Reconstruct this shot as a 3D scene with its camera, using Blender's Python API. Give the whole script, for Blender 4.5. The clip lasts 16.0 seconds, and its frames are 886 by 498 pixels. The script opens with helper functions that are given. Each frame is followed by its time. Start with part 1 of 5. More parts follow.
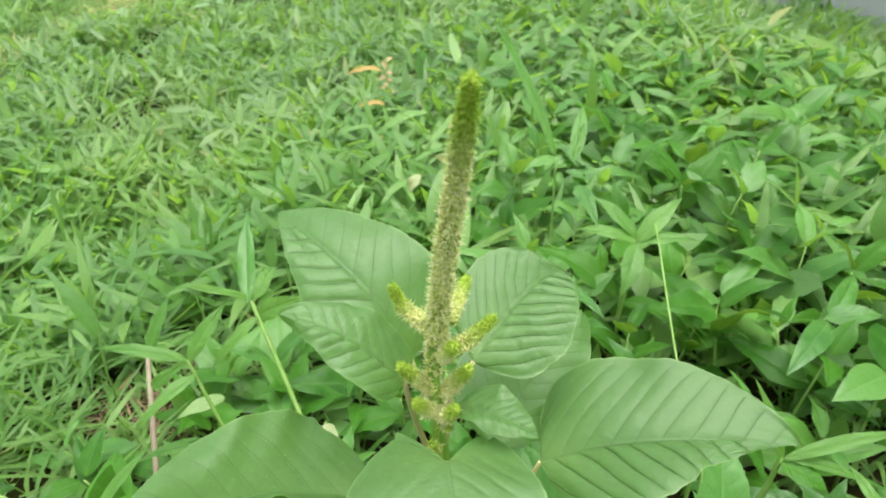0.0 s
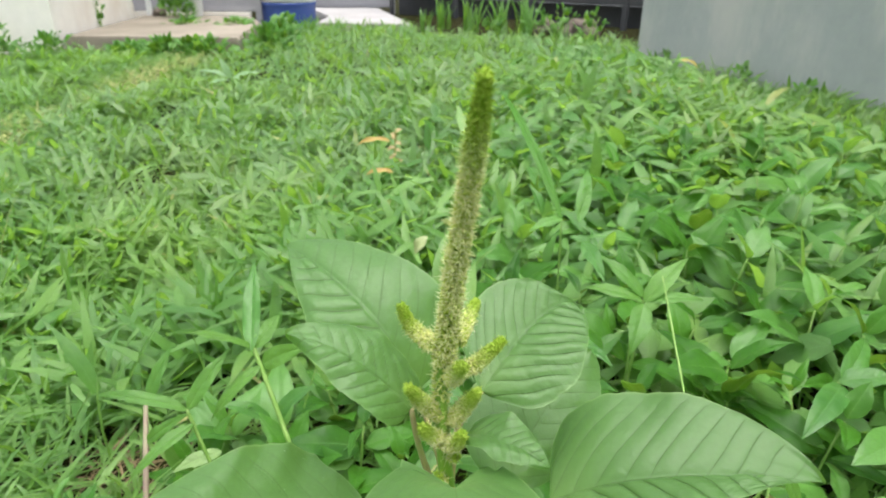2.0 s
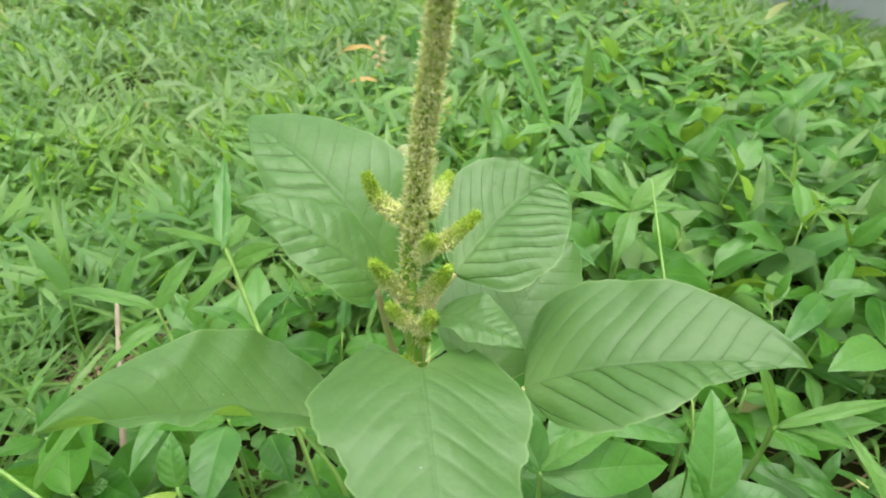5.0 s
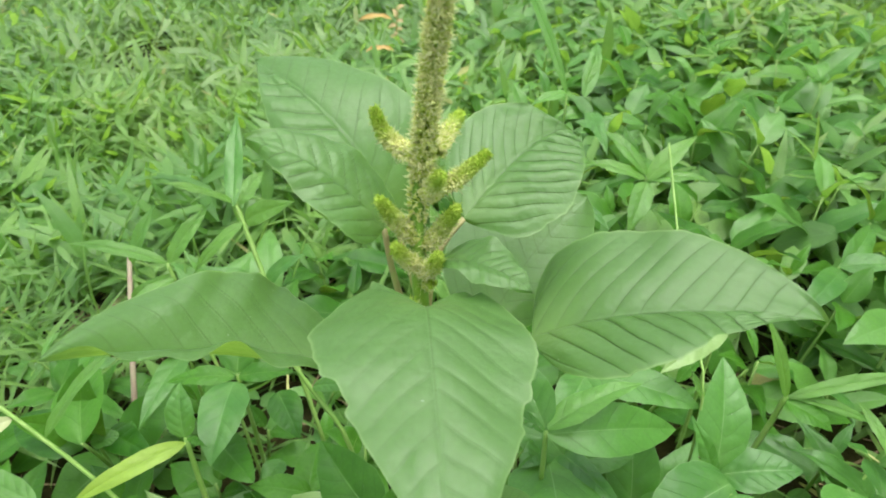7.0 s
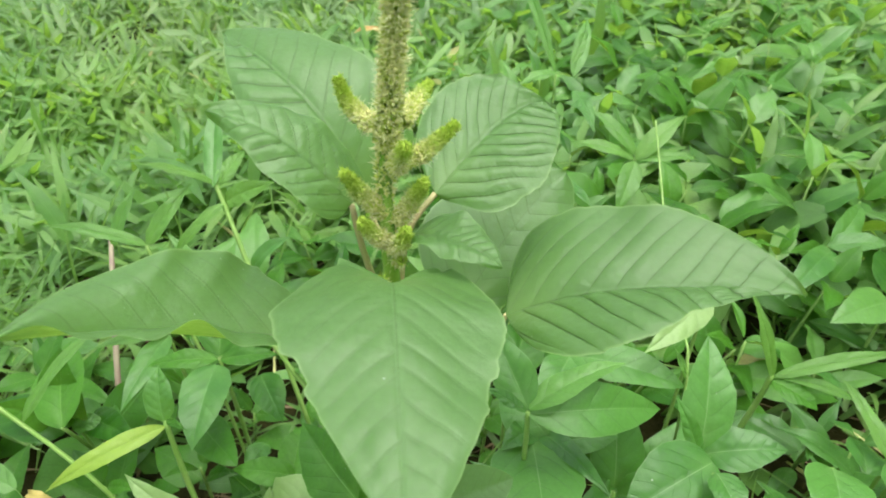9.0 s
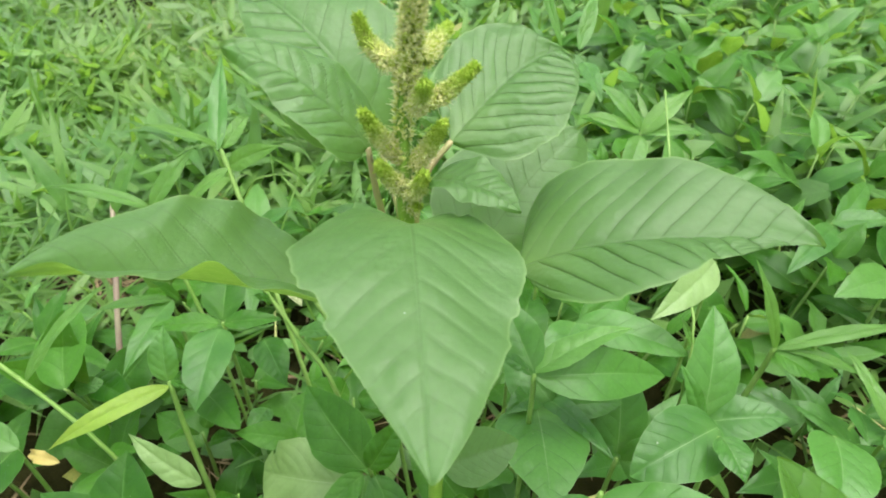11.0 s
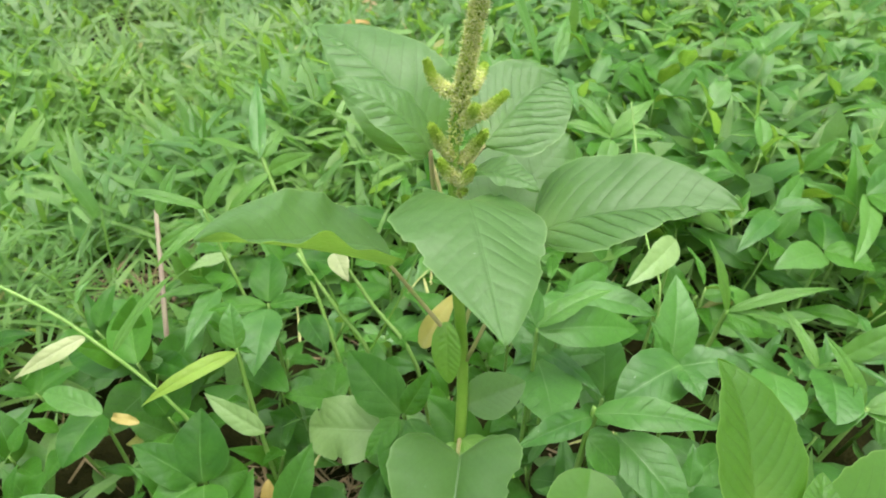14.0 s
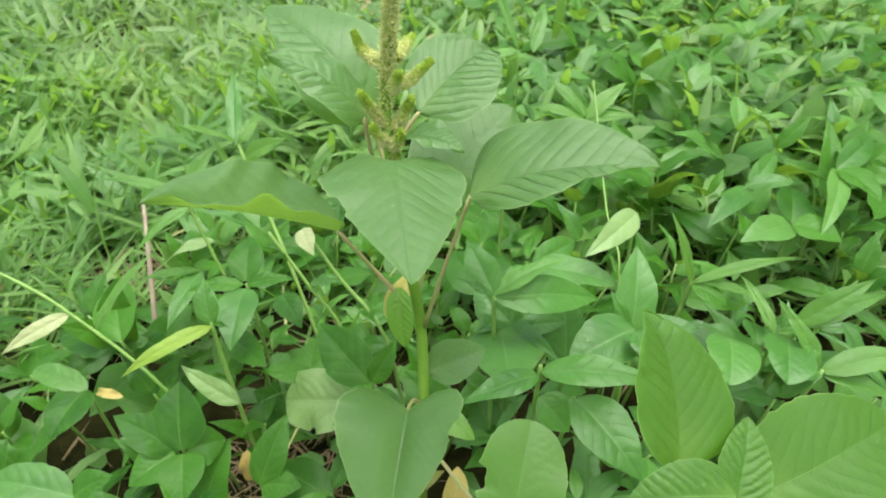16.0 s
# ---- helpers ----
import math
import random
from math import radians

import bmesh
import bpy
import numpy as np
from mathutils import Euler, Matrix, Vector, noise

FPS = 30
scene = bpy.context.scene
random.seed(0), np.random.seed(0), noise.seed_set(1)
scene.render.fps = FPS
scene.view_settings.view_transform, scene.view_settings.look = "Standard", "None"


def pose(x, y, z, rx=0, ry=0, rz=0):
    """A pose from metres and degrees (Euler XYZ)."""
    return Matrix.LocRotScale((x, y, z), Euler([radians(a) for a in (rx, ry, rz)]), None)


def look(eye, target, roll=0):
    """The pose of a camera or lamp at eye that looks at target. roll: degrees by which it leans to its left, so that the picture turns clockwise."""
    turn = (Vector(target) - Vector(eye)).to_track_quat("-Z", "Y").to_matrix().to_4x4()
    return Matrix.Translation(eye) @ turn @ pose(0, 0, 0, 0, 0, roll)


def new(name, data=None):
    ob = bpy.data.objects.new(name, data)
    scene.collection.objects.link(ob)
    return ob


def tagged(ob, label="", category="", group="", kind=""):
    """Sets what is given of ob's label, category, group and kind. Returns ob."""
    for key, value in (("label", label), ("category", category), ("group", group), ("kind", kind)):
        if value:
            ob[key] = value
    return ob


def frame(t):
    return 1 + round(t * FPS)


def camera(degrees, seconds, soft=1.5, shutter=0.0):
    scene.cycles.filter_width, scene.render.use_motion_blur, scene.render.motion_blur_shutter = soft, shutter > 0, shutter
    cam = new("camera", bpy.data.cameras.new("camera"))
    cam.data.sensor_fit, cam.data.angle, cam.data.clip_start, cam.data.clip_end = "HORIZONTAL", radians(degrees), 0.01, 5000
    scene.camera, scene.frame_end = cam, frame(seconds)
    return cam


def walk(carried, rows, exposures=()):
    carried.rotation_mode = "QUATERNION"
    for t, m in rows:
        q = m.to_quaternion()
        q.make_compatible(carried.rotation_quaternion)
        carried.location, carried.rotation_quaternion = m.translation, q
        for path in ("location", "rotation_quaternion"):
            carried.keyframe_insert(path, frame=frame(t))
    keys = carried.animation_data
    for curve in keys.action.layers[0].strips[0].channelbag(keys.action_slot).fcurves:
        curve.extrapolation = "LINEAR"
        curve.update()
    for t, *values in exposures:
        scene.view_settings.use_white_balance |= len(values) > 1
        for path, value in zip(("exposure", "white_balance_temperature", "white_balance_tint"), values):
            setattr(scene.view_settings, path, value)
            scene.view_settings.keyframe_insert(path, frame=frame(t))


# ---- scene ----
cam = camera(69.7, 16.0, 1.72)
cam.data.dof.use_dof, cam.data.dof.focus_distance, cam.data.dof.aperture_fstop = True, 0.30, 20.0
PATH = [
    (0, (0.012, 0.019, 0.601), (-0.006, 1.739, -0.419), -0.3),
    (0.5, (0.011, 0.021, 0.593), (-0.021, 1.799, -0.322), -1.0),
    (1, (0.015, 0.018, 0.585), (0.005, 1.821, -0.281), -0.2),
    (1.5, (0.01, 0.01, 0.585), (-0.034, 1.842, -0.216), -0.3),
    (2, (0.01, 0.009, 0.582), (-0.023, 1.838, -0.227), 0.4),
    (2.5, (0.011, 0.011, 0.580), (-0.021, 1.835, -0.238), 0.5),
    (3, (0.011, 0.015, 0.572), (-0.007, 1.82, -0.290), 1.1),
    (3.5, (0.011, 0.017, 0.566), (0.003, 1.804, -0.333), 1.8),
    (4, (0.014, 0.019, 0.563), (0.013, 1.802, -0.343), 2.0),
    (4.2, (0.014, 0.02, 0.562), (0.033, 1.783, -0.381), 1.7),
    (6.3, (0.021, 0.02, 0.545), (-0.005, 1.716, -0.514), 2.1),
    (6.5, (0.019, 0.019, 0.545), (-0.015, 1.708, -0.525), 2.0),
    (7, (0.019, 0.017, 0.541), (-0.009, 1.7, -0.540), 2.5),
    (7.5, (0.018, 0.017, 0.536), (-0.001, 1.688, -0.564), 2.7),
    (8, (0.019, 0.02, 0.532), (-0.003, 1.68, -0.584), 2.6),
    (8.5, (0.025, 0.02, 0.534), (0.002, 1.68, -0.582), 2.3),
    (8.7, (0.028, 0.021, 0.535), (0.011, 1.68, -0.581), 2.3),
    (10.8, (0.029, 0.02, 0.525), (0.031, 1.65, -0.634), 3.1),
    (11, (0.022, 0.015, 0.522), (0.024, 1.645, -0.636), 3.6),
    (11.5, (0.009, 0.009, 0.515), (0.052, 1.637, -0.646), 4.2),
    (12, (-0.004, -0.003, 0.521), (0.079, 1.626, -0.637), 5.1),
    (12.5, (-0.009, -0.02, 0.536), (0.089, 1.626, -0.595), 5.3),
    (13, (-0.02, -0.04, 0.553), (0.063, 1.615, -0.567), 4.9),
    (13.5, (-0.015, -0.056, 0.556), (0.084, 1.592, -0.573), 4.9),
    (14, (-0.012, -0.075, 0.561), (0.076, 1.571, -0.572), 3.7),
    (14.5, (0.002, -0.092, 0.565), (0.097, 1.548, -0.576), 2.4),
    (15, (0.014, -0.108, 0.571), (0.062, 1.562, -0.529), 1.9),
    (15.5, (0.021, -0.108, 0.562), (0.056, 1.557, -0.546), 1.8),
    (16, (0.03, -0.105, 0.556), (0.072, 1.544, -0.575), 1.6),
]
walk(cam, [(t, look(eye, target, roll)) for t, eye, target, roll in PATH], [(0.0, 1.73), (1.0, 1.72), (1.5, 1.61), (4.0, 1.60), (6.3, 1.64), (9.0, 1.68), (16.0, 1.70)])

# ---- sky and light: a bright, evenly overcast day ----
world = bpy.data.worlds.new("overcast_sky")
scene.world = world
world.use_nodes = True
wn, wl = world.node_tree.nodes, world.node_tree.links
wn.clear()
sky = wn.new("ShaderNodeTexSky")
sky.sky_type = "NISHITA"
sky.sun_disc = False
sky.sun_elevation, sky.sun_rotation = radians(83), radians(140)
sky.air_density, sky.dust_density, sky.ozone_density = 1.0, 4.0, 1.0
grey = wn.new("ShaderNodeRGBToBW")
blend = wn.new("ShaderNodeMix")
blend.data_type = "RGBA"
blend.inputs[0].default_value = 0.72
back = wn.new("ShaderNodeBackground")
back.inputs["Strength"].default_value = 0.15
wout = wn.new("ShaderNodeOutputWorld")
wl.new(sky.outputs[0], grey.inputs[0])
wl.new(sky.outputs[0], blend.inputs[6])
wl.new(grey.outputs[0], blend.inputs[7])
wl.new(blend.outputs[2], back.inputs["Color"])
wl.new(back.outputs[0], wout.inputs[0])
sun_data = bpy.data.lights.new("sun", "SUN")
sun_data.energy, sun_data.angle, sun_data.color = 0.8, radians(60), (1.0, 0.95, 0.915)
sun = new("sun", sun_data)
sun.matrix_world = look((0.35, -0.1, 4.6), (0, 0.3, 0))

# ---- materials ----


def nodes_of(name):
    m = bpy.data.materials.new(name)
    m.use_nodes = True
    nt = m.node_tree
    nt.nodes.clear()
    return m, nt, nt.nodes, nt.links


def maths(nt, op, a, b=None, clamp=False):
    n = nt.nodes.new("ShaderNodeMath")
    n.operation, n.use_clamp = op, clamp
    for i, v in enumerate((a, b)):
        if v is None:
            continue
        if isinstance(v, (int, float)):
            n.inputs[i].default_value = v
        else:
            nt.links.new(v, n.inputs[i])
    return n.outputs[0]


def mixed(nt, fac, a, b):
    n = nt.nodes.new("ShaderNodeMix")
    n.data_type = "RGBA"
    for i, v in ((0, fac), (6, a), (7, b)):
        if isinstance(v, (int, float)):
            n.inputs[i].default_value = v
        elif isinstance(v, tuple):
            n.inputs[i].default_value = (*v, 1)
        else:
            nt.links.new(v, n.inputs[i])
    return n.outputs[2]


def noise_of(nt, coords, scale, detail=3.0, rough=0.6):
    n = nt.nodes.new("ShaderNodeTexNoise")
    n.inputs["Scale"].default_value = scale
    n.inputs["Detail"].default_value = detail
    n.inputs["Roughness"].default_value = rough
    nt.links.new(coords, n.inputs["Vector"])
    return n.outputs["Fac"]


def step(nt, value, lo, hi):
    n = nt.nodes.new("ShaderNodeMapRange")
    n.interpolation_type = "SMOOTHSTEP"
    n.inputs[1].default_value, n.inputs[2].default_value = lo, hi
    nt.links.new(value, n.inputs[0])
    return n.outputs[0]


def leaf_material(name, light, dark, vein, ribs=9, slant=0.34, gloss=0.46, glow=0.28, island=False, rib_shade=0.5,
                  spots=0.0, yellow=None, sun_through=(0.39, 0.70, 0.055), parallel=False, mid_show=0.6, relief=0.0008, sheen=0.55, mid_wide=0.022, mid_shade=False):
    """A leaf blade: colour varied leaf by leaf, a pale midrib, or one darkened like the side veins by painted crease
    shade, some light let through.
    """
    m, nt, ns, ls = nodes_of(name)
    uv = ns.new("ShaderNodeUVMap")
    uv.uv_map = "UVMap"
    sep = ns.new("ShaderNodeSeparateXYZ")
    ls.new(uv.outputs[0], sep.inputs[0])
    across = maths(nt, "ABSOLUTE", maths(nt, "SUBTRACT", maths(nt, "MULTIPLY", sep.outputs[0], 2.0), 1.0))
    along = sep.outputs[1]
    coords = ns.new("ShaderNodeNewGeometry")
    rnd = coords.outputs["Random Per Island"]
    if not island:
        info = ns.new("ShaderNodeObjectInfo")
        rnd = info.outputs["Random"]
    big = noise_of(nt, coords.outputs["Position"], 55.0, 3)
    fine = noise_of(nt, coords.outputs["Position"], 900.0, 3, 0.7)
    base = mixed(nt, rnd, dark, light)
    base = mixed(nt, maths(nt, "MULTIPLY", step(nt, big, 0.35, 0.75), 0.45), base, light)
    if island:
        patch = step(nt, noise_of(nt, coords.outputs["Position"], 3.2, 2), 0.40, 0.66)
        base = mixed(nt, maths(nt, "MULTIPLY", patch, 0.55), base, dark)
        faded = step(nt, noise_of(nt, coords.outputs["Position"], 1.9, 3), 0.46, 0.70)
        base = mixed(nt, maths(nt, "MULTIPLY", faded, 0.55), base, (light[0] * 1.25, light[1], light[2] * 0.9))
    if yellow:
        pick = step(nt, maths(nt, "FRACT", maths(nt, "MULTIPLY", rnd, 17.3)), 0.988, 0.996)
        base = mixed(nt, pick, base, yellow)
    cells = ns.new("ShaderNodeTexVoronoi")
    cells.inputs["Scale"].default_value = 420.0
    ls.new(coords.outputs["Position"], cells.inputs["Vector"])
    base = mixed(nt, maths(nt, "MULTIPLY", fine, 0.25), base, dark)
    base = mixed(nt, maths(nt, "MULTIPLY", cells.outputs["Distance"], 0.35), base, tuple(c * 0.7 for c in dark))
    swell = noise_of(nt, coords.outputs["Position"], 150.0, 2)
    mid = maths(nt, "MULTIPLY", maths(nt, "MULTIPLY", step(nt, across, mid_wide, mid_wide * 0.3), mid_show), step(nt, along, 1.15, 0.25))
    if parallel:
        lines = maths(nt, "SINE", maths(nt, "MULTIPLY", across, 40.0))
        side = maths(nt, "MULTIPLY", step(nt, lines, 0.6, 1.0), 0.4)
        groove = side
    else:
        line = maths(nt, "SUBTRACT", along, maths(nt, "MULTIPLY", across, slant))
        if not island:
            second = ns.new("ShaderNodeUVMap")
            second.uv_map = "Ribs"
            apart = ns.new("ShaderNodeSeparateXYZ")
            ls.new(second.outputs[0], apart.inputs[0])
            line = apart.outputs[0]
        ph = maths(nt, "FRACT", maths(nt, "MULTIPLY", line, ribs if island else 1.0))
        tri = maths(nt, "ABSOLUTE", maths(nt, "SUBTRACT", ph, 0.5))
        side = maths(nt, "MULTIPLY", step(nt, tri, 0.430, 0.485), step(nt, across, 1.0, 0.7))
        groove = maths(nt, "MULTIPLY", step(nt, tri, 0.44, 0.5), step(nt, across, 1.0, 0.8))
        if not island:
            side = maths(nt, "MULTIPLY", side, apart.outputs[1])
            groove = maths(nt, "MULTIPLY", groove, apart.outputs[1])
    # shadow of the vein creases, painted as near-black green lines
    col = mixed(nt, maths(nt, "MULTIPLY", side, rib_shade), base, tuple(c * 0.27 for c in dark))
    # midrib: pale vein colour, or painted groove shadow on the grown amaranth
    col = mixed(nt, mid, col, tuple(c * 0.35 for c in dark) if mid_shade else vein)
    young = maths(nt, "MULTIPLY", maths(nt, "MULTIPLY", step(nt, along, 0.34, 0.0), step(nt, across, 0.8, 0.0)), 0.22)
    col = mixed(nt, young, col, vein) if not island else col
    rim = maths(nt, "MULTIPLY", step(nt, across, 0.965, 0.995), 0.35)
    col = mixed(nt, rim, col, vein)
    if spots:
        dots = step(nt, noise_of(nt, coords.outputs["Position"], 420.0, 1), 0.79, 0.82)
        col = mixed(nt, maths(nt, "MULTIPLY", dots, spots), col, (0.55, 0.6, 0.42))
    bump = ns.new("ShaderNodeBump")
    bump.inputs["Strength"].default_value = 0.8
    bump.inputs["Distance"].default_value = relief
    hgt = maths(nt, "ADD", maths(nt, "ADD", maths(nt, "MULTIPLY", fine, 0.35), maths(nt, "MULTIPLY", swell, 1.3)), maths(nt, "MULTIPLY", cells.outputs["Distance"], -0.10))
    hgt = maths(nt, "SUBTRACT", hgt, maths(nt, "MULTIPLY", maths(nt, "MAXIMUM", groove, maths(nt, "MULTIPLY", step(nt, across, 0.022, 0.0), 0.3)), 0.6))
    ls.new(hgt, bump.inputs["Height"])
    p = ns.new("ShaderNodeBsdfPrincipled")
    ls.new(col, p.inputs["Base Color"])
    rough = maths(nt, "ADD", maths(nt, "MULTIPLY", big, 0.18), gloss - 0.09)
    ls.new(rough, p.inputs["Roughness"])
    p.inputs["Specular IOR Level"].default_value = sheen
    ls.new(bump.outputs[0], p.inputs["Normal"])
    tr = ns.new("ShaderNodeBsdfTranslucent")
    ls.new(mixed(nt, 0.6, col, sun_through), tr.inputs["Color"])
    mx = ns.new("ShaderNodeMixShader")
    mx.inputs[0].default_value = glow
    out = ns.new("ShaderNodeOutputMaterial")
    ls.new(p.outputs[0], mx.inputs[1])
    ls.new(tr.outputs[0], mx.inputs[2])
    ls.new(mx.outputs[0], out.inputs[0])
    return m


def plain_material(name, a, b, scale=20.0, rough=0.8, bump_by=0.3, dist=0.002, fine_scale=None, stain=None, island=False, shine=0.5, streak=None):
    """Two colours mottled at two scales, with fine relief."""
    m, nt, ns, ls = nodes_of(name)
    geo = ns.new("ShaderNodeNewGeometry")
    pos = geo.outputs["Position"]
    f = noise_of(nt, pos, scale, 4)
    g = noise_of(nt, pos, fine_scale or scale * 9, 4, 0.7)
    col = mixed(nt, step(nt, f, 0.3, 0.7), a, b)
    col = mixed(nt, maths(nt, "MULTIPLY", g, 0.4), col, tuple(x * 0.55 for x in a))
    if island:
        col = mixed(nt, maths(nt, "MULTIPLY", geo.outputs["Random Per Island"], 0.7), col, b)
    if stain:
        s = noise_of(nt, pos, scale * 0.25, 5, 0.7)
        col = mixed(nt, maths(nt, "MULTIPLY", step(nt, s, 0.5, 0.72), 0.6), col, stain)
    if streak:
        run = ns.new("ShaderNodeMapping")
        run.inputs["Scale"].default_value = (1.3, 1.3, 0.5)
        ls.new(pos, run.inputs["Vector"])
        col = mixed(nt, maths(nt, "MULTIPLY", step(nt, noise_of(nt, run.outputs[0], 1.6, 5, 0.65), 0.45, 0.66), 0.75), col, streak)
    p = ns.new("ShaderNodeBsdfPrincipled")
    ls.new(col, p.inputs["Base Color"])
    p.inputs["Roughness"].default_value = rough
    p.inputs["Specular IOR Level"].default_value = shine
    bump = ns.new("ShaderNodeBump")
    bump.inputs["Strength"].default_value = bump_by
    bump.inputs["Distance"].default_value = dist
    ls.new(maths(nt, "ADD", g, f), bump.inputs["Height"])
    ls.new(bump.outputs[0], p.inputs["Normal"])
    out = ns.new("ShaderNodeOutputMaterial")
    ls.new(p.outputs[0], out.inputs[0])
    return m


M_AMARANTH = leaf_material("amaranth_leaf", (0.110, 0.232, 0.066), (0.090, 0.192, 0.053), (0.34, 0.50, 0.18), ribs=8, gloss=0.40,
                           glow=0.40, rib_shade=0.62, spots=0.6, mid_show=0.55, mid_wide=0.010, mid_shade=True, relief=0.0006, sheen=0.48, sun_through=(0.42, 0.74, 0.06))
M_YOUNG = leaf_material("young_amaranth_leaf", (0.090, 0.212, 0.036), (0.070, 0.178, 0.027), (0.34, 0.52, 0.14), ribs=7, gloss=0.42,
                        glow=0.42, rib_shade=0.6, spots=0.6, mid_show=0.30, mid_wide=0.009, relief=0.0004, sheen=0.32, sun_through=(0.42, 0.76, 0.03))
M_WEED = leaf_material("weed_leaf", (0.145, 0.335, 0.060), (0.046, 0.165, 0.026), (0.22, 0.40, 0.13), ribs=6, gloss=0.40, glow=0.36, sheen=0.46,
                       rib_shade=0.14, spots=0.35, relief=0.0004)
# deep green weed, darkened further to paint in the shade low in the bed
M_WEED_DEEP_SHADE = leaf_material("weed_leaf_deep_shade", (0.072, 0.220, 0.020), (0.014, 0.074, 0.006), (0.17, 0.33, 0.08), ribs=6, gloss=0.40,
                            glow=0.24, sheen=0.20, rib_shade=0.26, spots=0.35, relief=0.0004)
M_WEED_SAGE = leaf_material("weed_leaf_sage", (0.082, 0.235, 0.036), (0.032, 0.125, 0.016), (0.20, 0.34, 0.12), ribs=6, gloss=0.40,
                            glow=0.22, sheen=0.40, rib_shade=0.24, spots=0.5, relief=0.0004)
M_CREAM = leaf_material("cream_dying_leaf", (0.40, 0.46, 0.22), (0.36, 0.42, 0.18), (0.6, 0.6, 0.4), rib_shade=0.1, relief=0.0003, gloss=0.55, glow=0.3,
                        sun_through=(0.6, 0.62, 0.2))
M_CREAM_SAGE = leaf_material("pale_sage_leaf", (0.22, 0.37, 0.17), (0.17, 0.31, 0.13), (0.34, 0.46, 0.26), rib_shade=0.1, relief=0.0003, gloss=0.42, glow=0.3, sheen=0.6)
M_WEED_LOW = leaf_material("weed_leaf_low", (0.180, 0.37, 0.085), (0.050, 0.165, 0.030), (0.20, 0.38, 0.11), ribs=6, gloss=0.42,
                           glow=0.36, sheen=0.45, island=True, rib_shade=0.25, yellow=(0.40, 0.38, 0.08))
M_GRASS = leaf_material("grass_blade", (0.250, 0.45, 0.108), (0.058, 0.190, 0.030), (0.28, 0.46, 0.16), gloss=0.40, glow=0.42, sheen=0.7,
                        island=True, parallel=True, yellow=(0.46, 0.42, 0.14))
# grass_blade again for the farther lawn, greyed by haze mixed into its colour
M_GRASS_HAZE = leaf_material("hazy_grass_blade", (0.265, 0.425, 0.150), (0.066, 0.180, 0.044), (0.28, 0.46, 0.16), gloss=0.40, glow=0.42, sheen=0.7,
                             island=True, parallel=True, yellow=(0.46, 0.42, 0.14))
M_LAWN = leaf_material("lawn_blade", (0.19, 0.36, 0.095), (0.058, 0.18, 0.034), (0.28, 0.46, 0.16), gloss=0.42, glow=0.42, sheen=0.7,
                       island=True, parallel=True, yellow=(0.46, 0.42, 0.14))
M_BLADE = leaf_material("broad_blade", (0.15, 0.33, 0.050), (0.075, 0.22, 0.032), (0.26, 0.46, 0.13), gloss=0.40, glow=0.38,
                        parallel=True)
M_LIME = leaf_material("lime_blade", (0.30, 0.46, 0.055), (0.26, 0.42, 0.045), (0.36, 0.52, 0.12), gloss=0.42, glow=0.4, parallel=True)
M_YELLOW = leaf_material("fading_leaf", (0.50, 0.46, 0.13), (0.50, 0.30, 0.09), (0.6, 0.5, 0.2), gloss=0.6, glow=0.3,
                         sun_through=(0.6, 0.45, 0.1))
M_HUSK = leaf_material("dry_husk", (0.62, 0.50, 0.26), (0.50, 0.36, 0.16), (0.7, 0.6, 0.4), rib_shade=0.1, relief=0.0003, gloss=0.6, glow=0.3, sun_through=(0.6, 0.5, 0.2))
M_SHOOT = leaf_material("shoot_leaf", (0.19, 0.40, 0.060), (0.16, 0.35, 0.048), (0.34, 0.52, 0.14), ribs=7, gloss=0.42, glow=0.42, rib_shade=0.4, relief=0.0004)
M_GOLD = leaf_material("golden_leaf", (0.60, 0.54, 0.17), (0.52, 0.47, 0.12), (0.7, 0.66, 0.4), rib_shade=0.1, relief=0.0003, gloss=0.55, glow=0.35, sun_through=(0.7, 0.6, 0.15))
M_PALE = leaf_material("pale_leaf", (0.25, 0.39, 0.135), (0.20, 0.33, 0.10), (0.32, 0.45, 0.2), rib_shade=0.08, relief=0.0003, gloss=0.5, glow=0.3)
M_STEM = plain_material("green_stem", (0.19, 0.37, 0.04), (0.25, 0.43, 0.06), 60, 0.5, 0.2, 0.0006)
M_STEM_WEED = plain_material("weed_stem", (0.16, 0.32, 0.05), (0.25, 0.40, 0.10), 60, 0.55, 0.2, 0.0006)
M_STEM_PINK = plain_material("reddish_stalk", (0.46, 0.38, 0.18), (0.34, 0.42, 0.13), 70, 0.5, 0.2, 0.0005)
M_STEM_PURPLE = plain_material("purplish_stem", (0.26, 0.19, 0.14), (0.32, 0.30, 0.18), 45, 0.6, 0.2, 0.0005)
# soil colour taken down to near black: shade of the gaps is included
M_SOIL = plain_material("shade_dark_soil", (0.012, 0.013, 0.004), (0.038, 0.036, 0.011), 14, 0.95, 0.8, 0.01, 90,
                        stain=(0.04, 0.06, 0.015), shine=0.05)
M_LITTER = plain_material("dry_litter", (0.15, 0.105, 0.055), (0.28, 0.215, 0.12), 30, 0.85, 0.4, 0.001, island=True, shine=0.15)
M_STRAW = plain_material("pale_straw", (0.31, 0.35, 0.11), (0.45, 0.45, 0.18), 30, 0.8, 0.3, 0.001, island=True, shine=0.2)
M_WHITEWALL = plain_material("white_painted_wall", (0.88, 0.85, 0.77), (0.83, 0.79, 0.70), 1.5, 0.8, 0.15, 0.004,
                             stain=(0.60, 0.50, 0.38))
